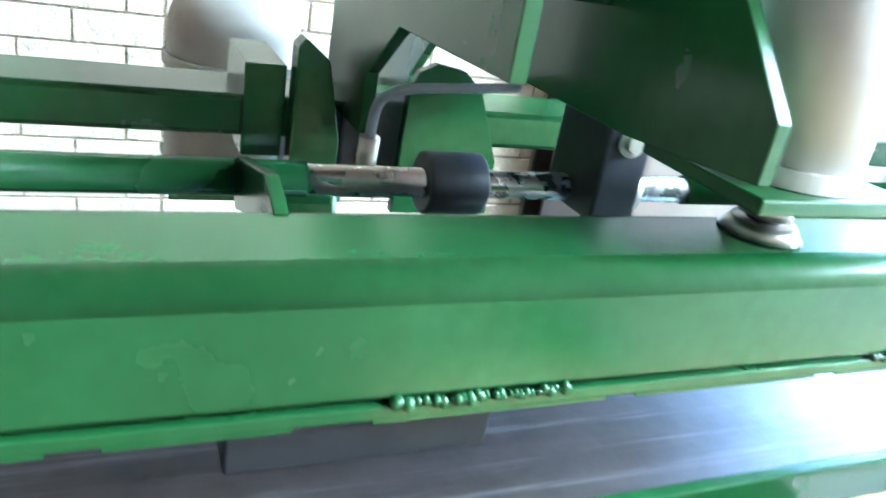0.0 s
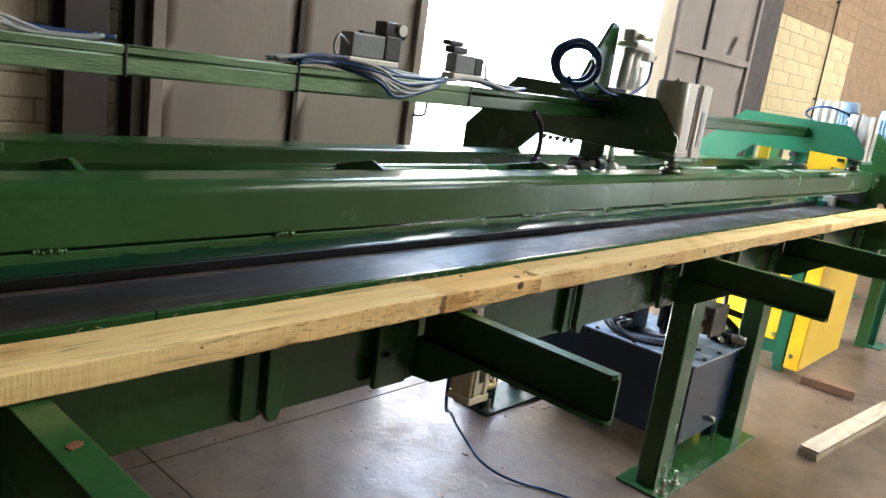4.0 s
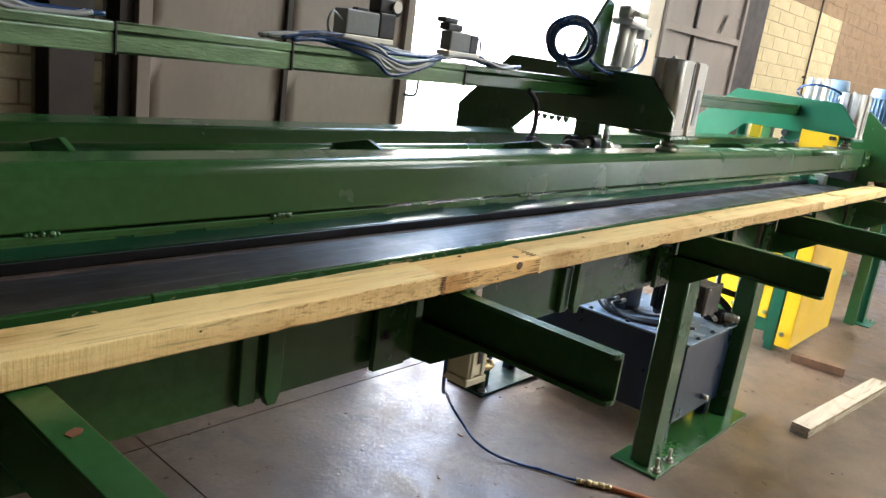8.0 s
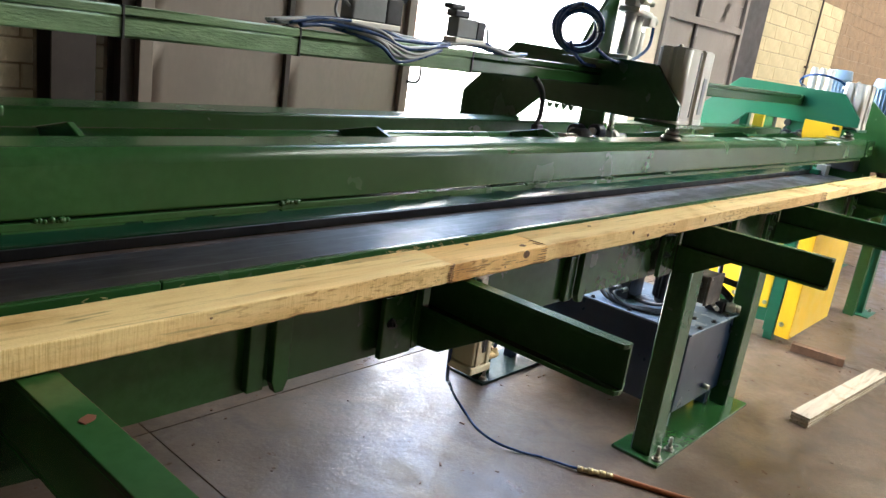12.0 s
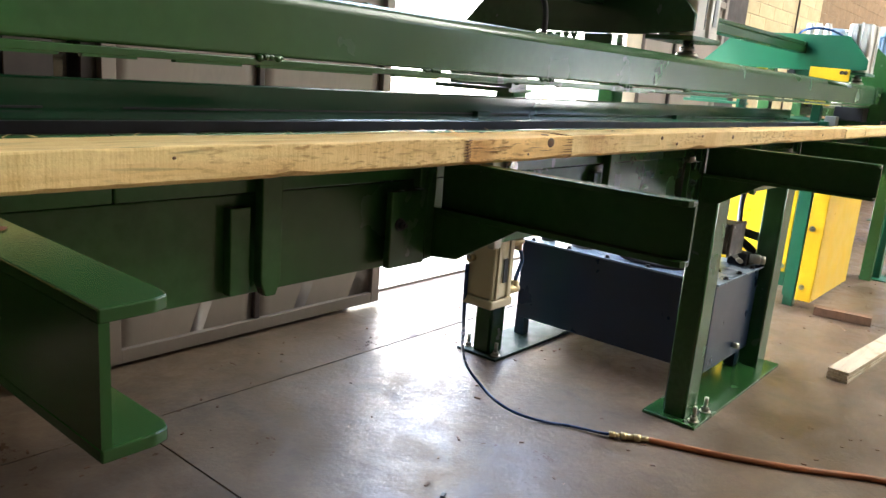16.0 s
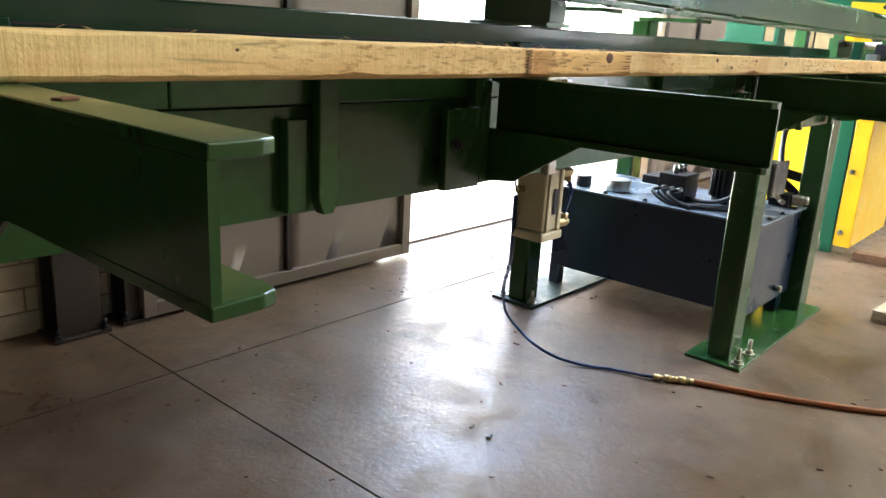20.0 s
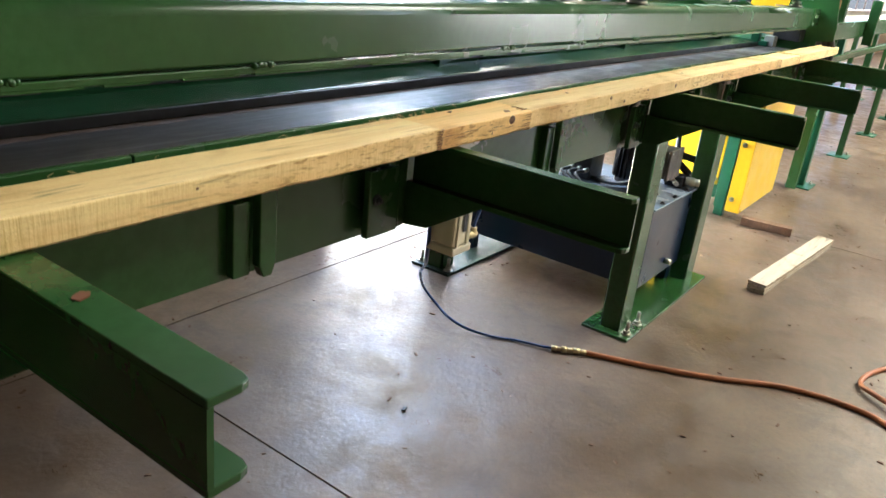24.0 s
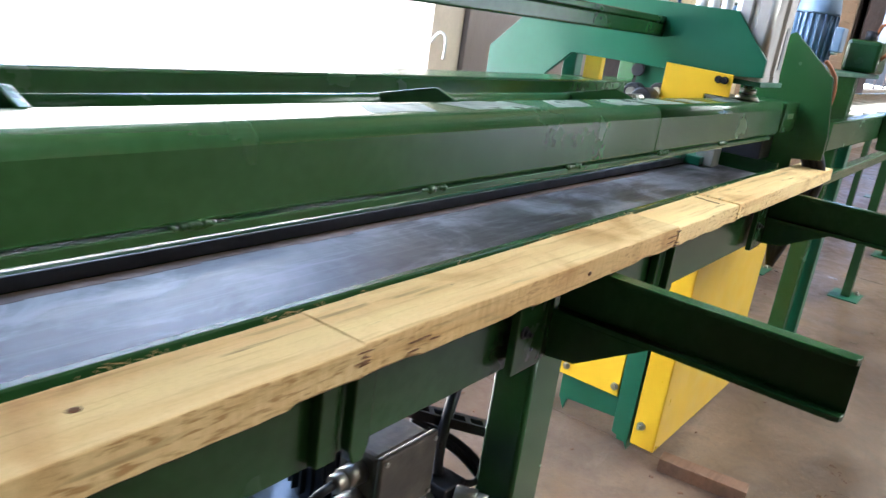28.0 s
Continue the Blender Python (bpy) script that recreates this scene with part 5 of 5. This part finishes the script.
hang1 = thing("drop_cable", (0.47, 0.72, 1.1), "grey cable looped to a sensor", "cable")
part("cable", hose([(0.402, 0.74, 1.085), (0.402, 0.73, 1.118), (0.412, 0.722, 1.132), (0.434, 0.72, 1.1385), (0.49, 0.72, 1.143), (0.537, 0.72, 1.147)], 0.005, 8, 8), GREY_CABLE, hang1)
part("connector", rod((0.402, 0.742, 1.050), (0.402, 0.740, 1.086), 0.010, 12), ZINC, hang1)

# ---- doors, columns ----
def steel_column(name, x0, x1, y0, y1, h):
    c = thing(name, ((x0 + x1) / 2, y0, 0), "dark brown painted steel column against the wall", "column", kind="structure")
    t = 0.010
    part("flange", box(x0, x1, y0, y0 + t, 0, h, 0.001), COLUMN, c)
    part("flange", box(x0, x1, y1 - t, y1, 0, h, 0.001), COLUMN, c)
    part("web", box((x0 + x1) / 2 - 0.004, (x0 + x1) / 2 + 0.004, y0 + t, y1 - t, 0, h), COLUMN, c)
    pl = part("base_plate", box(x0 - 0.02, x1 + 0.02, y0 - 0.02, y1, 0.0025, 0.014, 0.001), COLUMN, c)
    for s in (x0 - 0.005, x1 + 0.005):
        part("bolt", hexbolt((s, y0 - 0.008, 0.014), (0, 0, 1), 0.010, 0.01, 0.02), DARK, pl)
    return c


steel_column("column_1", 1.340, 1.470, 1.872, 1.978, HALL_H)
steel_column("column_2", 1.553, 1.598, 1.885, 1.978, HALL_H)
steel_column("column_3", 6.345, 6.76, 1.872, 1.978, HALL_H)
steel_column("column_4", 13.1, 14.25, 1.872, 1.978, HALL_H)


def door_leaf(name, x0, x1, ribs, mids, y=DOOR_Y):
    d = thing(name, ((x0 + x1) / 2, y, 0), "grey brown sheet-steel sliding door leaf in an angle frame", "door", kind="structure")
    w = 0.045
    for a, b in ((x0, x0 + w), (x1 - w, x1)):
        part("stile", box(a, b, y - 0.012, y + 0.030, 0.015, 3.35, 0.002), DOOR_STEEL, d)
    for z in (0.015, 3.30) + tuple(mids):
        part("rail", box(x0 + w + 0.001, x1 - w - 0.001, y - 0.010, y + 0.028, z, z + w, 0.002), DOOR_STEEL, d)
    for rx in ribs:
        part("rib", box(rx, rx + 0.022, y - 0.006, y + 0.020, 0.062, 3.298, 0.002), COLUMN, d)
    xs = [x0 + w] + [r for rx in ribs for r in (rx, rx + 0.022)] + [x1 - w]
    for a, b in zip(xs[0::2], xs[1::2]):
        bm = bmesh.new()
        bmesh.ops.create_grid(bm, x_segments=10, y_segments=24, size=0.5)
        for v in bm.verts:
            u, t = v.co.x + 0.5, v.co.y + 0.5
            v.co = Vector((a + 0.001 + u * (b - a - 0.002), y + 0.012 + 0.0025 * noise.noise(Vector((a + u * 3.1, t * 6, 2.0))), 0.06 + t * 3.24))
        r = bmesh.ops.solidify(bm, geom=bm.faces[:], thickness=0.002)
        for f in bm.faces:
            f.smooth = True
        part("sheet", bm, DOOR_STEEL, d)
    return d


dl = door_leaf("door_1", 1.600, 2.815, (2.165,), ())
dr = door_leaf("door_2", 5.060, 6.335, (5.52,), (1.62,))
part("handle", hose([(2.80, DOOR_Y - 0.013, 1.21), (2.83, DOOR_Y - 0.05, 1.20), (2.832, DOOR_Y - 0.052, 1.10), (2.80, DOOR_Y - 0.013, 1.09)], 0.006, 8, 6), DARK, dl)
jm = thing("door_jamb", (4.90, 1.9, 0), "pale timber-lined door jamb beside the opening", "jamb", kind="structure")
part("post", box(4.852, 5.055, 1.88, 1.975, 0.003, 3.4, 0.003), material("sunlit cream paint", (0.62, 0.52, 0.40), 0.6, vary=0.1, scale=4), jm)
part("hasp", hose([(4.852, 1.879, 1.08), (4.852, 1.84, 1.12), (4.87, 1.82, 1.10), (4.87, 1.82, 1.02)], 0.006, 8, 6), ALU, jm)
track = thing("door_track", (3.7, 1.9, 3.4), "dark steel sliding door track over the opening", "track", kind="structure")
part("track_rail", box(-0.5, 8.0, 1.86, 1.93, 3.372, 3.45, 0.003), COLUMN, track)

# threshold and things outside
solo("threshold", box(OPEN[0], OPEN[1], 1.99, 2.21, 0.0025, 0.012, 0.002), DOOR_STEEL, "worn steel threshold in the doorway", "threshold", kind="structure")
yard = thing("yard_wall", (5, 12, 0), "pale rendered yard wall with patches of bare brick", "wall", kind="structure")
part("render_coat", box(-8, 40, 12, 12.2, -0.014, 6.5), material("sunlit white render", (0.84, 0.76, 0.64), 0.9, vary=0.06, scale=0.8), yard)
for x in (3.0, 6.5, 9.4, 13.0):
    part("bare_patch", box(x, x + 0.5, 11.985, 12.001, 1.2, 1.9), material("bare brick patch", (0.45, 0.27, 0.2), 0.9, vary=0.2, scale=3), yard)
for x in (1.2, 4.6, 11.0):
    part("pilaster", box(x, x + 0.35, 11.9, 12.0, 0, 4.4), bpy.data.materials["sunlit white render"], yard)
# window bars far along the wall
wnd = thing("window_1", ((WIN[0] + WIN[1]) / 2, 2.1, 0.9), "tall bright window opening with slim steel bars", "window", kind="structure")
for k in range(5):
    x = WIN[0] + 0.6 + k * 0.9
    part("mullion", box(x, x + 0.03, 2.08, 2.11, 0.902, 3.398), COLUMN, wnd)
part("transom", box(WIN[0] + 0.001, WIN[1] - 0.001, 2.075, 2.079, 2.1, 2.14), COLUMN, wnd)

# ---- yellow guarded unit at the end of the bed ----
guard = thing("saw_guard", (4.75, 0.7, 0.0), "yellow sheet-metal guard on a green frame", "guard")
YX, YY = 4.405, 0.497
gb = bmesh.new()
box(YX, 5.10, YY, YY + 0.075, 0.062, 0.70, 0.004, bm=gb)
part("front_cover", gb, YELLOW, guard)
part("side_cover", box(YX + 0.002, YX + 0.010, 0.640, 0.98, 0.185, 0.70, 0.003), YELLOW, guard)
part("green_post", prism([(0.577, 0.035), (0.590, 0.062), (0.632, 0.075), (0.637, 0.70), (0.577, 0.70)], "x", YX - 0.004, YX + 0.045, 0.002), GREEN_B, guard)
part("green_skirt", prism([(0.6375, 0.115), (0.80, 0.105), (0.81, 0.065), (0.83, 0.105), (0.835, 0.45), (0.6375, 0.45)], "x", YX + 0.011, YX + 0.022, 0.001), GREEN_B, guard)
for y, z in ((0.655, 0.215), (0.655, 0.60), (0.82, 0.215)):
    part("bolt", hexbolt((YX + 0.0018, y, z), (-1, 0, 0), 0.008, 0.006), ZINC, guard)
for z in (0.13, 0.42):
    part("bolt", hexbolt((YX - 0.0002, 0.548, z), (-1, 0, 0), 0.009, 0.012, 0.01), ZINC, guard)
for x in (4.5, 5.0):
    for y in (0.60, 0.95):
        part("frame_leg", box(x, x + 0.05, y, y + 0.05, 0.0, 0.90, 0.003), GREEN_B, guard)
part("frame_deck", box(4.47, 5.12, 0.585, 1.02, 0.901, 0.925, 0.003), GREEN_B, guard)
part("cylinder_cluster", rod((4.50, 0.50, 0.72), (4.50, 0.50, 0.85), 0.022, 18), ALU, guard)
part("cylinder_cluster", rod((4.55, 0.50, 0.72), (4.55, 0.50, 0.85), 0.022, 18), ALU, guard)

upper = thing("blade_guard", (4.35, 0.58, 0.93), "small yellow blade guard above the belt", "guard")
part("cover", prism([(0.645, 1.00), (0.645, 1.166), (0.478, 1.160), (0.478, 1.108), (0.536, 1.108), (0.536, 1.00)], "x", 4.240, 4.247, 0.0015), YELLOW, upper)
part("cover", box(4.345, 4.37, 0.87, 0.92, 1.05, 1.19, 0.003), YELLOW, upper)
part("post", box(4.34, 4.38, 0.945, 0.985, 0.93, 1.26, 0.003), GREEN_B, upper)
part("post", box(4.362, 4.40, 0.60, 0.64, 0.926, 1.12, 0.003), GREEN_B, upper)
for y in (0.545, 0.56):
    part("bolt", hexbolt((4.2395, y - 0.05, 1.145), (-1, 0, 0), 0.006, 0.006), DARK, upper)
part("roller_bracket", rod((4.30, 0.73, 1.10), (4.36, 0.73, 1.10), 0.022, 20), DARK, upper)
part("roller", rod((4.27, 0.73, 1.135), (4.33, 0.73, 1.135), 0.016, 20), DARK, upper)

endp = thing("hose_stand", (4.72, 0.45, 0.70), "dark green end plate with hoses at the end of the bed", "frame")
part("end_plate", prism([(0.600, 0.72), (0.600, 1.245), (0.553, 1.25), (0.486, 1.285), (0.362, 1.178), (0.335, 1.02), (0.335, 0.955), (0.412, 0.945), (0.412, 0.72)], "x", 4.712, 4.726, 0.001), GREEN, endp)
part("stop_block", box(4.60, 4.70, 0.47, 0.60, 0.9365, 1.00, 0.003), DARK, endp)
part("sensor_block", box(4.50, 4.556, 0.56, 0.61, 0.9005, 0.952, 0.003), ALU, endp, "pale grey sensor block")
for k in range(3):
    part("hose", hose([(4.74, 0.36 + 0.025 * k, 0.99), (4.75, 0.33 + 0.02 * k, 0.90), (4.77, 0.36 + 0.03 * k, 0.76), (4.75, 0.40, 0.62)], 0.012, 8, 6), RUBBER, endp, "black hydraulic hose")
part("warning_tag", box(4.765, 4.775, 0.36, 0.395, 0.985, 1.045, 0.002), YELLOW, endp, "orange yellow tag")
part("red_hose", hose([(4.74, 0.37, 1.06), (4.76, 0.36, 1.12), (4.765, 0.37, 1.18), (4.75, 0.40, 1.22)], 0.006, 8, 6), ORANGE_HOSE, endp)

# ---- motors and cylinders beyond ----
def motor(x, y, z, r, h, mat, label):
    m = thing("electric_motor", (x, y, z), label, "motor", "motors at the end unit")
    part("flange", rod((x, y, z), (x, y, z + 0.012), r * 1.15, 24), mat, m)
    st = part("stator", rod((x, y, z + 0.0125), (x, y, z + h * 0.75), r * 0.9, 24), mat, m)
    for k in range(20):
        a = 2 * math.pi * k / 20
        part("fin", box(x + r * 0.88, x + r * 1.04, y - 0.0018, y + 0.0018, z + 0.02, z + h * 0.74, m=Matrix.Translation((x, y, 0)) @ Matrix.Rotation(a, 4, "Z") @ Matrix.Translation((-x, -y, 0))), mat, st)
    part("fan_cover", rod((x, y, z + h * 0.752), (x, y, z + h), r * 1.06, 24, r2=r * 0.92, chamfer=0.006), mat, m)
    part("terminal_box", box(x - r * 0.5, x + r * 0.5, y - r * 1.5, y - r * 1.03, z + h * 0.25, z + h * 0.6, 0.005), mat, m)
    return m


unit = thing("end_unit_frame", (5.1, 0.6, 0.0), "green steel frame carrying motors beyond the bed", "frame")
part("cross_plate", box(4.80, 5.78, 0.42, 1.05, 1.180, 1.195, 0.002), GREEN_B, unit)
for x, y in ((4.82, 0.98), (5.52, 0.98), (5.52, 0.45)):
    part("post", box(x, x + 0.06, y, y + 0.06, 0.0, 1.179, 0.003), GREEN, unit)
motor(5.06, 0.525, 1.1955, 0.062, 0.212, MOTOR_BLUE, "pale blue upright electric motor with a fan cover")
motor(5.66, 0.92, 1.1955, 0.064, 0.25, MOTOR_BLUE, "pale blue upright motor behind the arch")
motor(5.42, 0.60, 1.1955, 0.055, 0.19, ALU, "grey upright motor on the end unit")
ec = thing("feed_cylinder", (5.11, 0.873, 1.1955), "row of bright aluminium cylinders on the end unit", "cylinder")
part("mount", box(5.06, 5.16, 0.79, 0.95, 1.1955, 1.206, 0.002), GREEN_B, ec)
for y in (0.918, 0.873, 0.828):
    brl = part("barrel", rod((5.11, y, 1.2065), (5.11, y, 1.418), 0.0195, 18, chamfer=0.003), ALU, ec)
    part("end_cap", rod((5.11, y, 1.4185), (5.11, y, 1.428), 0.015, 16), ALU, brl)
part("air_line", hose([(5.095, 0.915, 1.30), (4.95, 0.93, 1.335), (4.88, 0.88, 1.372), (4.90, 0.80, 1.385), (4.98, 0.72, 1.36), (5.06, 0.69, 1.30), (5.08, 0.70, 1.197)], 0.006, 8, 8), BLUE_HOSE, ec)
fr = thing("pressure_regulator", (5.7, 0.5, 1.05), "dark green regulator body with an orange lead", "regulator")
part("body", box(5.55, 5.72, 0.40, 0.52, 1.196, 1.31, 0.015), GREEN, fr)
part("knob", rod((5.63, 0.46, 1.3105), (5.63, 0.46, 1.345), 0.02, 16), DARK, fr)
part("lead", hose([(5.58, 0.40, 1.25), (5.54, 0.36, 1.30), (5.56, 0.36, 1.36), (5.60, 0.42, 1.37), (5.63, 0.44, 1.34)], 0.006, 8, 8), ORANGE_HOSE, fr)

# ---- outfeed conveyor further along ----
outf = thing("outfeed_conveyor", (8.5, 0.5, 0.0), "long green outfeed conveyor on many slim legs", "conveyor")
for y in (0.42, 0.92):
    part("side_rail", rhs(5.2, 13.0, y, y + 0.05, 0.93, 1.03, 0.005), GREEN, outf)
    part("lower_rail", rhs(5.2, 13.0, y, y + 0.04, 0.80, 0.84, 0.004), GREEN, outf)
for k in range(6):
    x = 5.63 + k * 1.32
    for y in (0.425, 0.925):
        part("leg", box(x, x + 0.06, y, y + 0.045, 0.010, 0.929, 0.003), GREEN_B if k == 0 else GREEN, outf)
        ft = part("foot_plate", box(x - 0.06, x + 0.14, y - 0.05, y + 0.10, 0.0, 0.009, 0.001), GREEN_B, outf)
        part("bolt", hexbolt((x + 0.11, y - 0.02, 0.009), (0, 0, 1), 0.010, 0.01, 0.008), ZINC, ft)
for k in range(24):
    part("roller", rod((5.35 + k * 0.32, 0.471, 1.01), (5.35 + k * 0.32, 0.919, 1.01), 0.028, 14), ZINC, outf)
for k in range(4):
    part("guide_frame", box(6.2 + k * 1.6, 6.26 + k * 1.6, 0.36, 0.419, 0.88, 1.16, 0.003), GREEN, outf)

# ---- loose timber on the floor ----
pk = thing("plank_stack", (4.0, 0.13, 0.0), "stack of pale weathered laths on the floor", "planks")
rot = Matrix.Translation((3.545, 0.165, 0)) @ Matrix.Rotation(radians(-5.5), 4, "Z")
for k in range(4):
    part("lath", box(0.004 * (k % 2), 0.92 + 0.006 * k, -0.040 + 0.002 * (k % 3), 0.034 + 0.002 * (k % 2), 0.0025 + k * 0.0108, 0.0125 + k * 0.0108, 0.001, m=rot), WOOD_OLD, pk)
oc = box(-0.125, 0.125, -0.028, 0.028, 0.0025, 0.045, 0.003, m=Matrix.Translation((4.47, 0.36, 0)) @ Matrix.Rotation(radians(-82), 4, "Z"))
solo("offcut", oc, WOOD_BROWN, "short dark brown timber offcut on the floor", "offcut")
ch = box(-0.010, 0.010, -0.006, 0.006, 0.0025, 0.008, 0.002, m=Matrix.Translation((1.838, 0.651, 0)) @ Matrix.Rotation(0.4, 4, "Z"))
solo("floor_chip", ch, RUBBER, "small black chip lying on the floor", "chip")
ch = prism([(-0.010, -0.005), (0.002, -0.007), (0.009, -0.003), (0.007, 0.005), (-0.003, 0.006), (-0.009, 0.004)], "z", 0.0, 0.0012, 0.0003, m=Matrix.Translation((0.698, 0.178, 0.8866)) @ Matrix.Rotation(0.5, 4, "Z"))
solo("rust_flake", ch, material("rusty brown flake", (0.18, 0.06, 0.02), 0.8), "small rusty brown flake on the arm", "flake")
rr = random.Random(31)
db = bmesh.new()
for k in range(420):
    x, y = rr.uniform(0.9, 7.0), rr.uniform(-0.9, 1.8)
    s = rr.uniform(0.0015, 0.006)
    box(-s * rr.uniform(0.6, 2.5), s, -s * 0.6, s * 0.6, 0.0021, 0.0021 + s * 0.5, bm=db, m=Matrix.Translation((x, y, 0)) @ Matrix.Rotation(rr.uniform(0, 6.2), 4, "Z"))
solo("sawdust_debris", db, WOOD_BROWN, "scattered sawdust chips on the floor", "debris", kind="stuff", at=(3, 0.5, 0.002))

# ---- drum behind the rear beam ----
drum = thing("dust_motor", (0.36, 1.32, 0.838), "dusty grey-beige motor housing on a shelf behind the beam", "motor")
DUST = material("dusty beige casing", (0.33, 0.30, 0.26), 0.6, vary=0.12, scale=6)
bm = lathe(0.36, 1.32, ((0.8502, 0.098), (0.86, 0.10), (1.07, 0.10), (1.085, 0.098), (1.10, 0.093), (1.113, 0.084), (1.122, 0.070), (1.128, 0.05), (1.130, 0.02)))
part("housing", bm, DUST, drum)
part("shelf_bracket", box(0.26, 0.52, 1.1905, 1.43, 0.838, 0.8498, 0.002), GREEN, drum)
part("clamp_ring", rod((0.36, 1.32, 1.015), (0.36, 1.32, 1.03), 0.106, 28), DUST, drum)

# ---- bricks of the wall behind the machine ----
COURSE, BL, JOINT = 0.0745, 0.222, 0.003
BRICK_TAN = material("bare tan brick", (0.215, 0.135, 0.072), 0.85, vary=0.12, scale=9, grain=80, bump=0.18, bump_scale=60, per_piece=0.10)
# sunlight on the tan wall, put into the brick colour
BRICK_SUN_PATCH = material("cream brick of the sunlight patch", (0.50, 0.40, 0.23), 0.8, vary=0.10, scale=9, grain=80, bump=0.15, bump_scale=60, per_piece=0.06)
meshes = {}


def brick_mesh(l, mat, key):
    if (key, round(l, 3)) not in meshes:
        bm = box(-l / 2, l / 2, -0.003, 0.010, JOINT, COURSE - JOINT, 0.003, seg=1)
        me = bpy.data.meshes.new("brick")
        bm.to_mesh(me)
        bm.free()
        me.materials.append(mat)
        meshes[key, round(l, 3)] = me
    return meshes[key, round(l, 3)]


def lay(x0, x1, z0, z1, mat, key):
    for j in range(int(z0 / COURSE), int(z1 / COURSE)):
        x = x0 - (BL / 2 if j % 2 else 0)
        while x < x1 - 0.02:
            a, b = max(x, x0) + JOINT, min(x + BL, x1) - JOINT
            if b - a > 0.03:
                ob = new("brick", brick_mesh(b - a, mat, key))
                ob.parent = wall_back
                ob.location = ((a + b) / 2, WALL_Y - wall_back.location.y + 0.011, j * COURSE)
            x += BL


def joined_bricks(x0, x1, z0, z1, mat):
    bm = bmesh.new()
    verts, faces = [], []
    for j in range(int(z0 / COURSE), int(z1 / COURSE)):
        x = x0 - (BL / 2 if j % 2 else 0)
        while x < x1 - 0.02:
            a, b = max(x, x0) + JOINT, min(x + BL, x1) - JOINT
            if b - a > 0.03:
                k = len(verts)
                za, zb, ya, yb = j * COURSE + JOINT, (j + 1) * COURSE - JOINT, WALL_Y + 0.008, WALL_Y + 0.014
                verts += [(a, ya, za), (b, ya, za), (b, ya, zb), (a, ya, zb), (a, yb, za), (b, yb, za), (b, yb, zb), (a, yb, zb)]
                faces += [tuple(k + i for i in q) for q in ((0, 1, 2, 3), (0, 4, 5, 1), (1, 5, 6, 2), (2, 6, 7, 3), (3, 7, 4, 0))]
            x += BL
    me = bpy.data.meshes.new("far_bricks")
    me.from_pydata([(x, y - WALL_Y, z) for x, y, z in verts], [], faces)
    me.materials.append(mat)
    bm.free()
    ob = new("far_bricks", me)
    ob.parent = wall_back
    ob["kind"] = "stuff"
    return ob


lay(0.30, 1.338, 0.0, 1.42, BRICK, "w")
lay(1.472, 1.551, 0.0, 1.42, BRICK, "w")
joined_bricks(-3.0, 0.30, 0.0, 2.2, BRICK)
joined_bricks(0.30, 1.552, 1.4155, 2.3, BRICK)
# larger blocks beyond the doorway; a sunlight patch is coloured cream up to shoulder height
COURSE, BL, JOINT = 0.112, 0.39, 0.0016
lay(6.78, 9.17, 0.90, 2.13, BRICK_SUN_PATCH, "c")
joined_bricks(6.78, 9.17, 0.0, 0.90, BRICK_SUN_PATCH)
joined_bricks(6.78, 9.17, 2.13, 4.2, BRICK_TAN)
joined_bricks(9.17, 13.08, 0.0, 4.2, BRICK_TAN)
joined_bricks(14.27, 14.9, 0.0, 4.2, BRICK_TAN)
joined_bricks(19.8, 24.0, 0.0, 4.2, BRICK_TAN)
cd2 = thing("conduit", (8.34, WALL_Y - 0.008, 0), "thin dark conduit clipped up the brick wall", "conduit")
part("pipe", rod((8.34, WALL_Y - 0.014, 0.003), (8.34, WALL_Y - 0.014, 4.0), 0.009, 10), COLUMN, cd2)
for z in (0.6, 1.5, 2.4, 3.3):
    part("clip", box(8.322, 8.358, WALL_Y - 0.025, WALL_Y + 0.0075, z, z + 0.02), COLUMN, cd2)
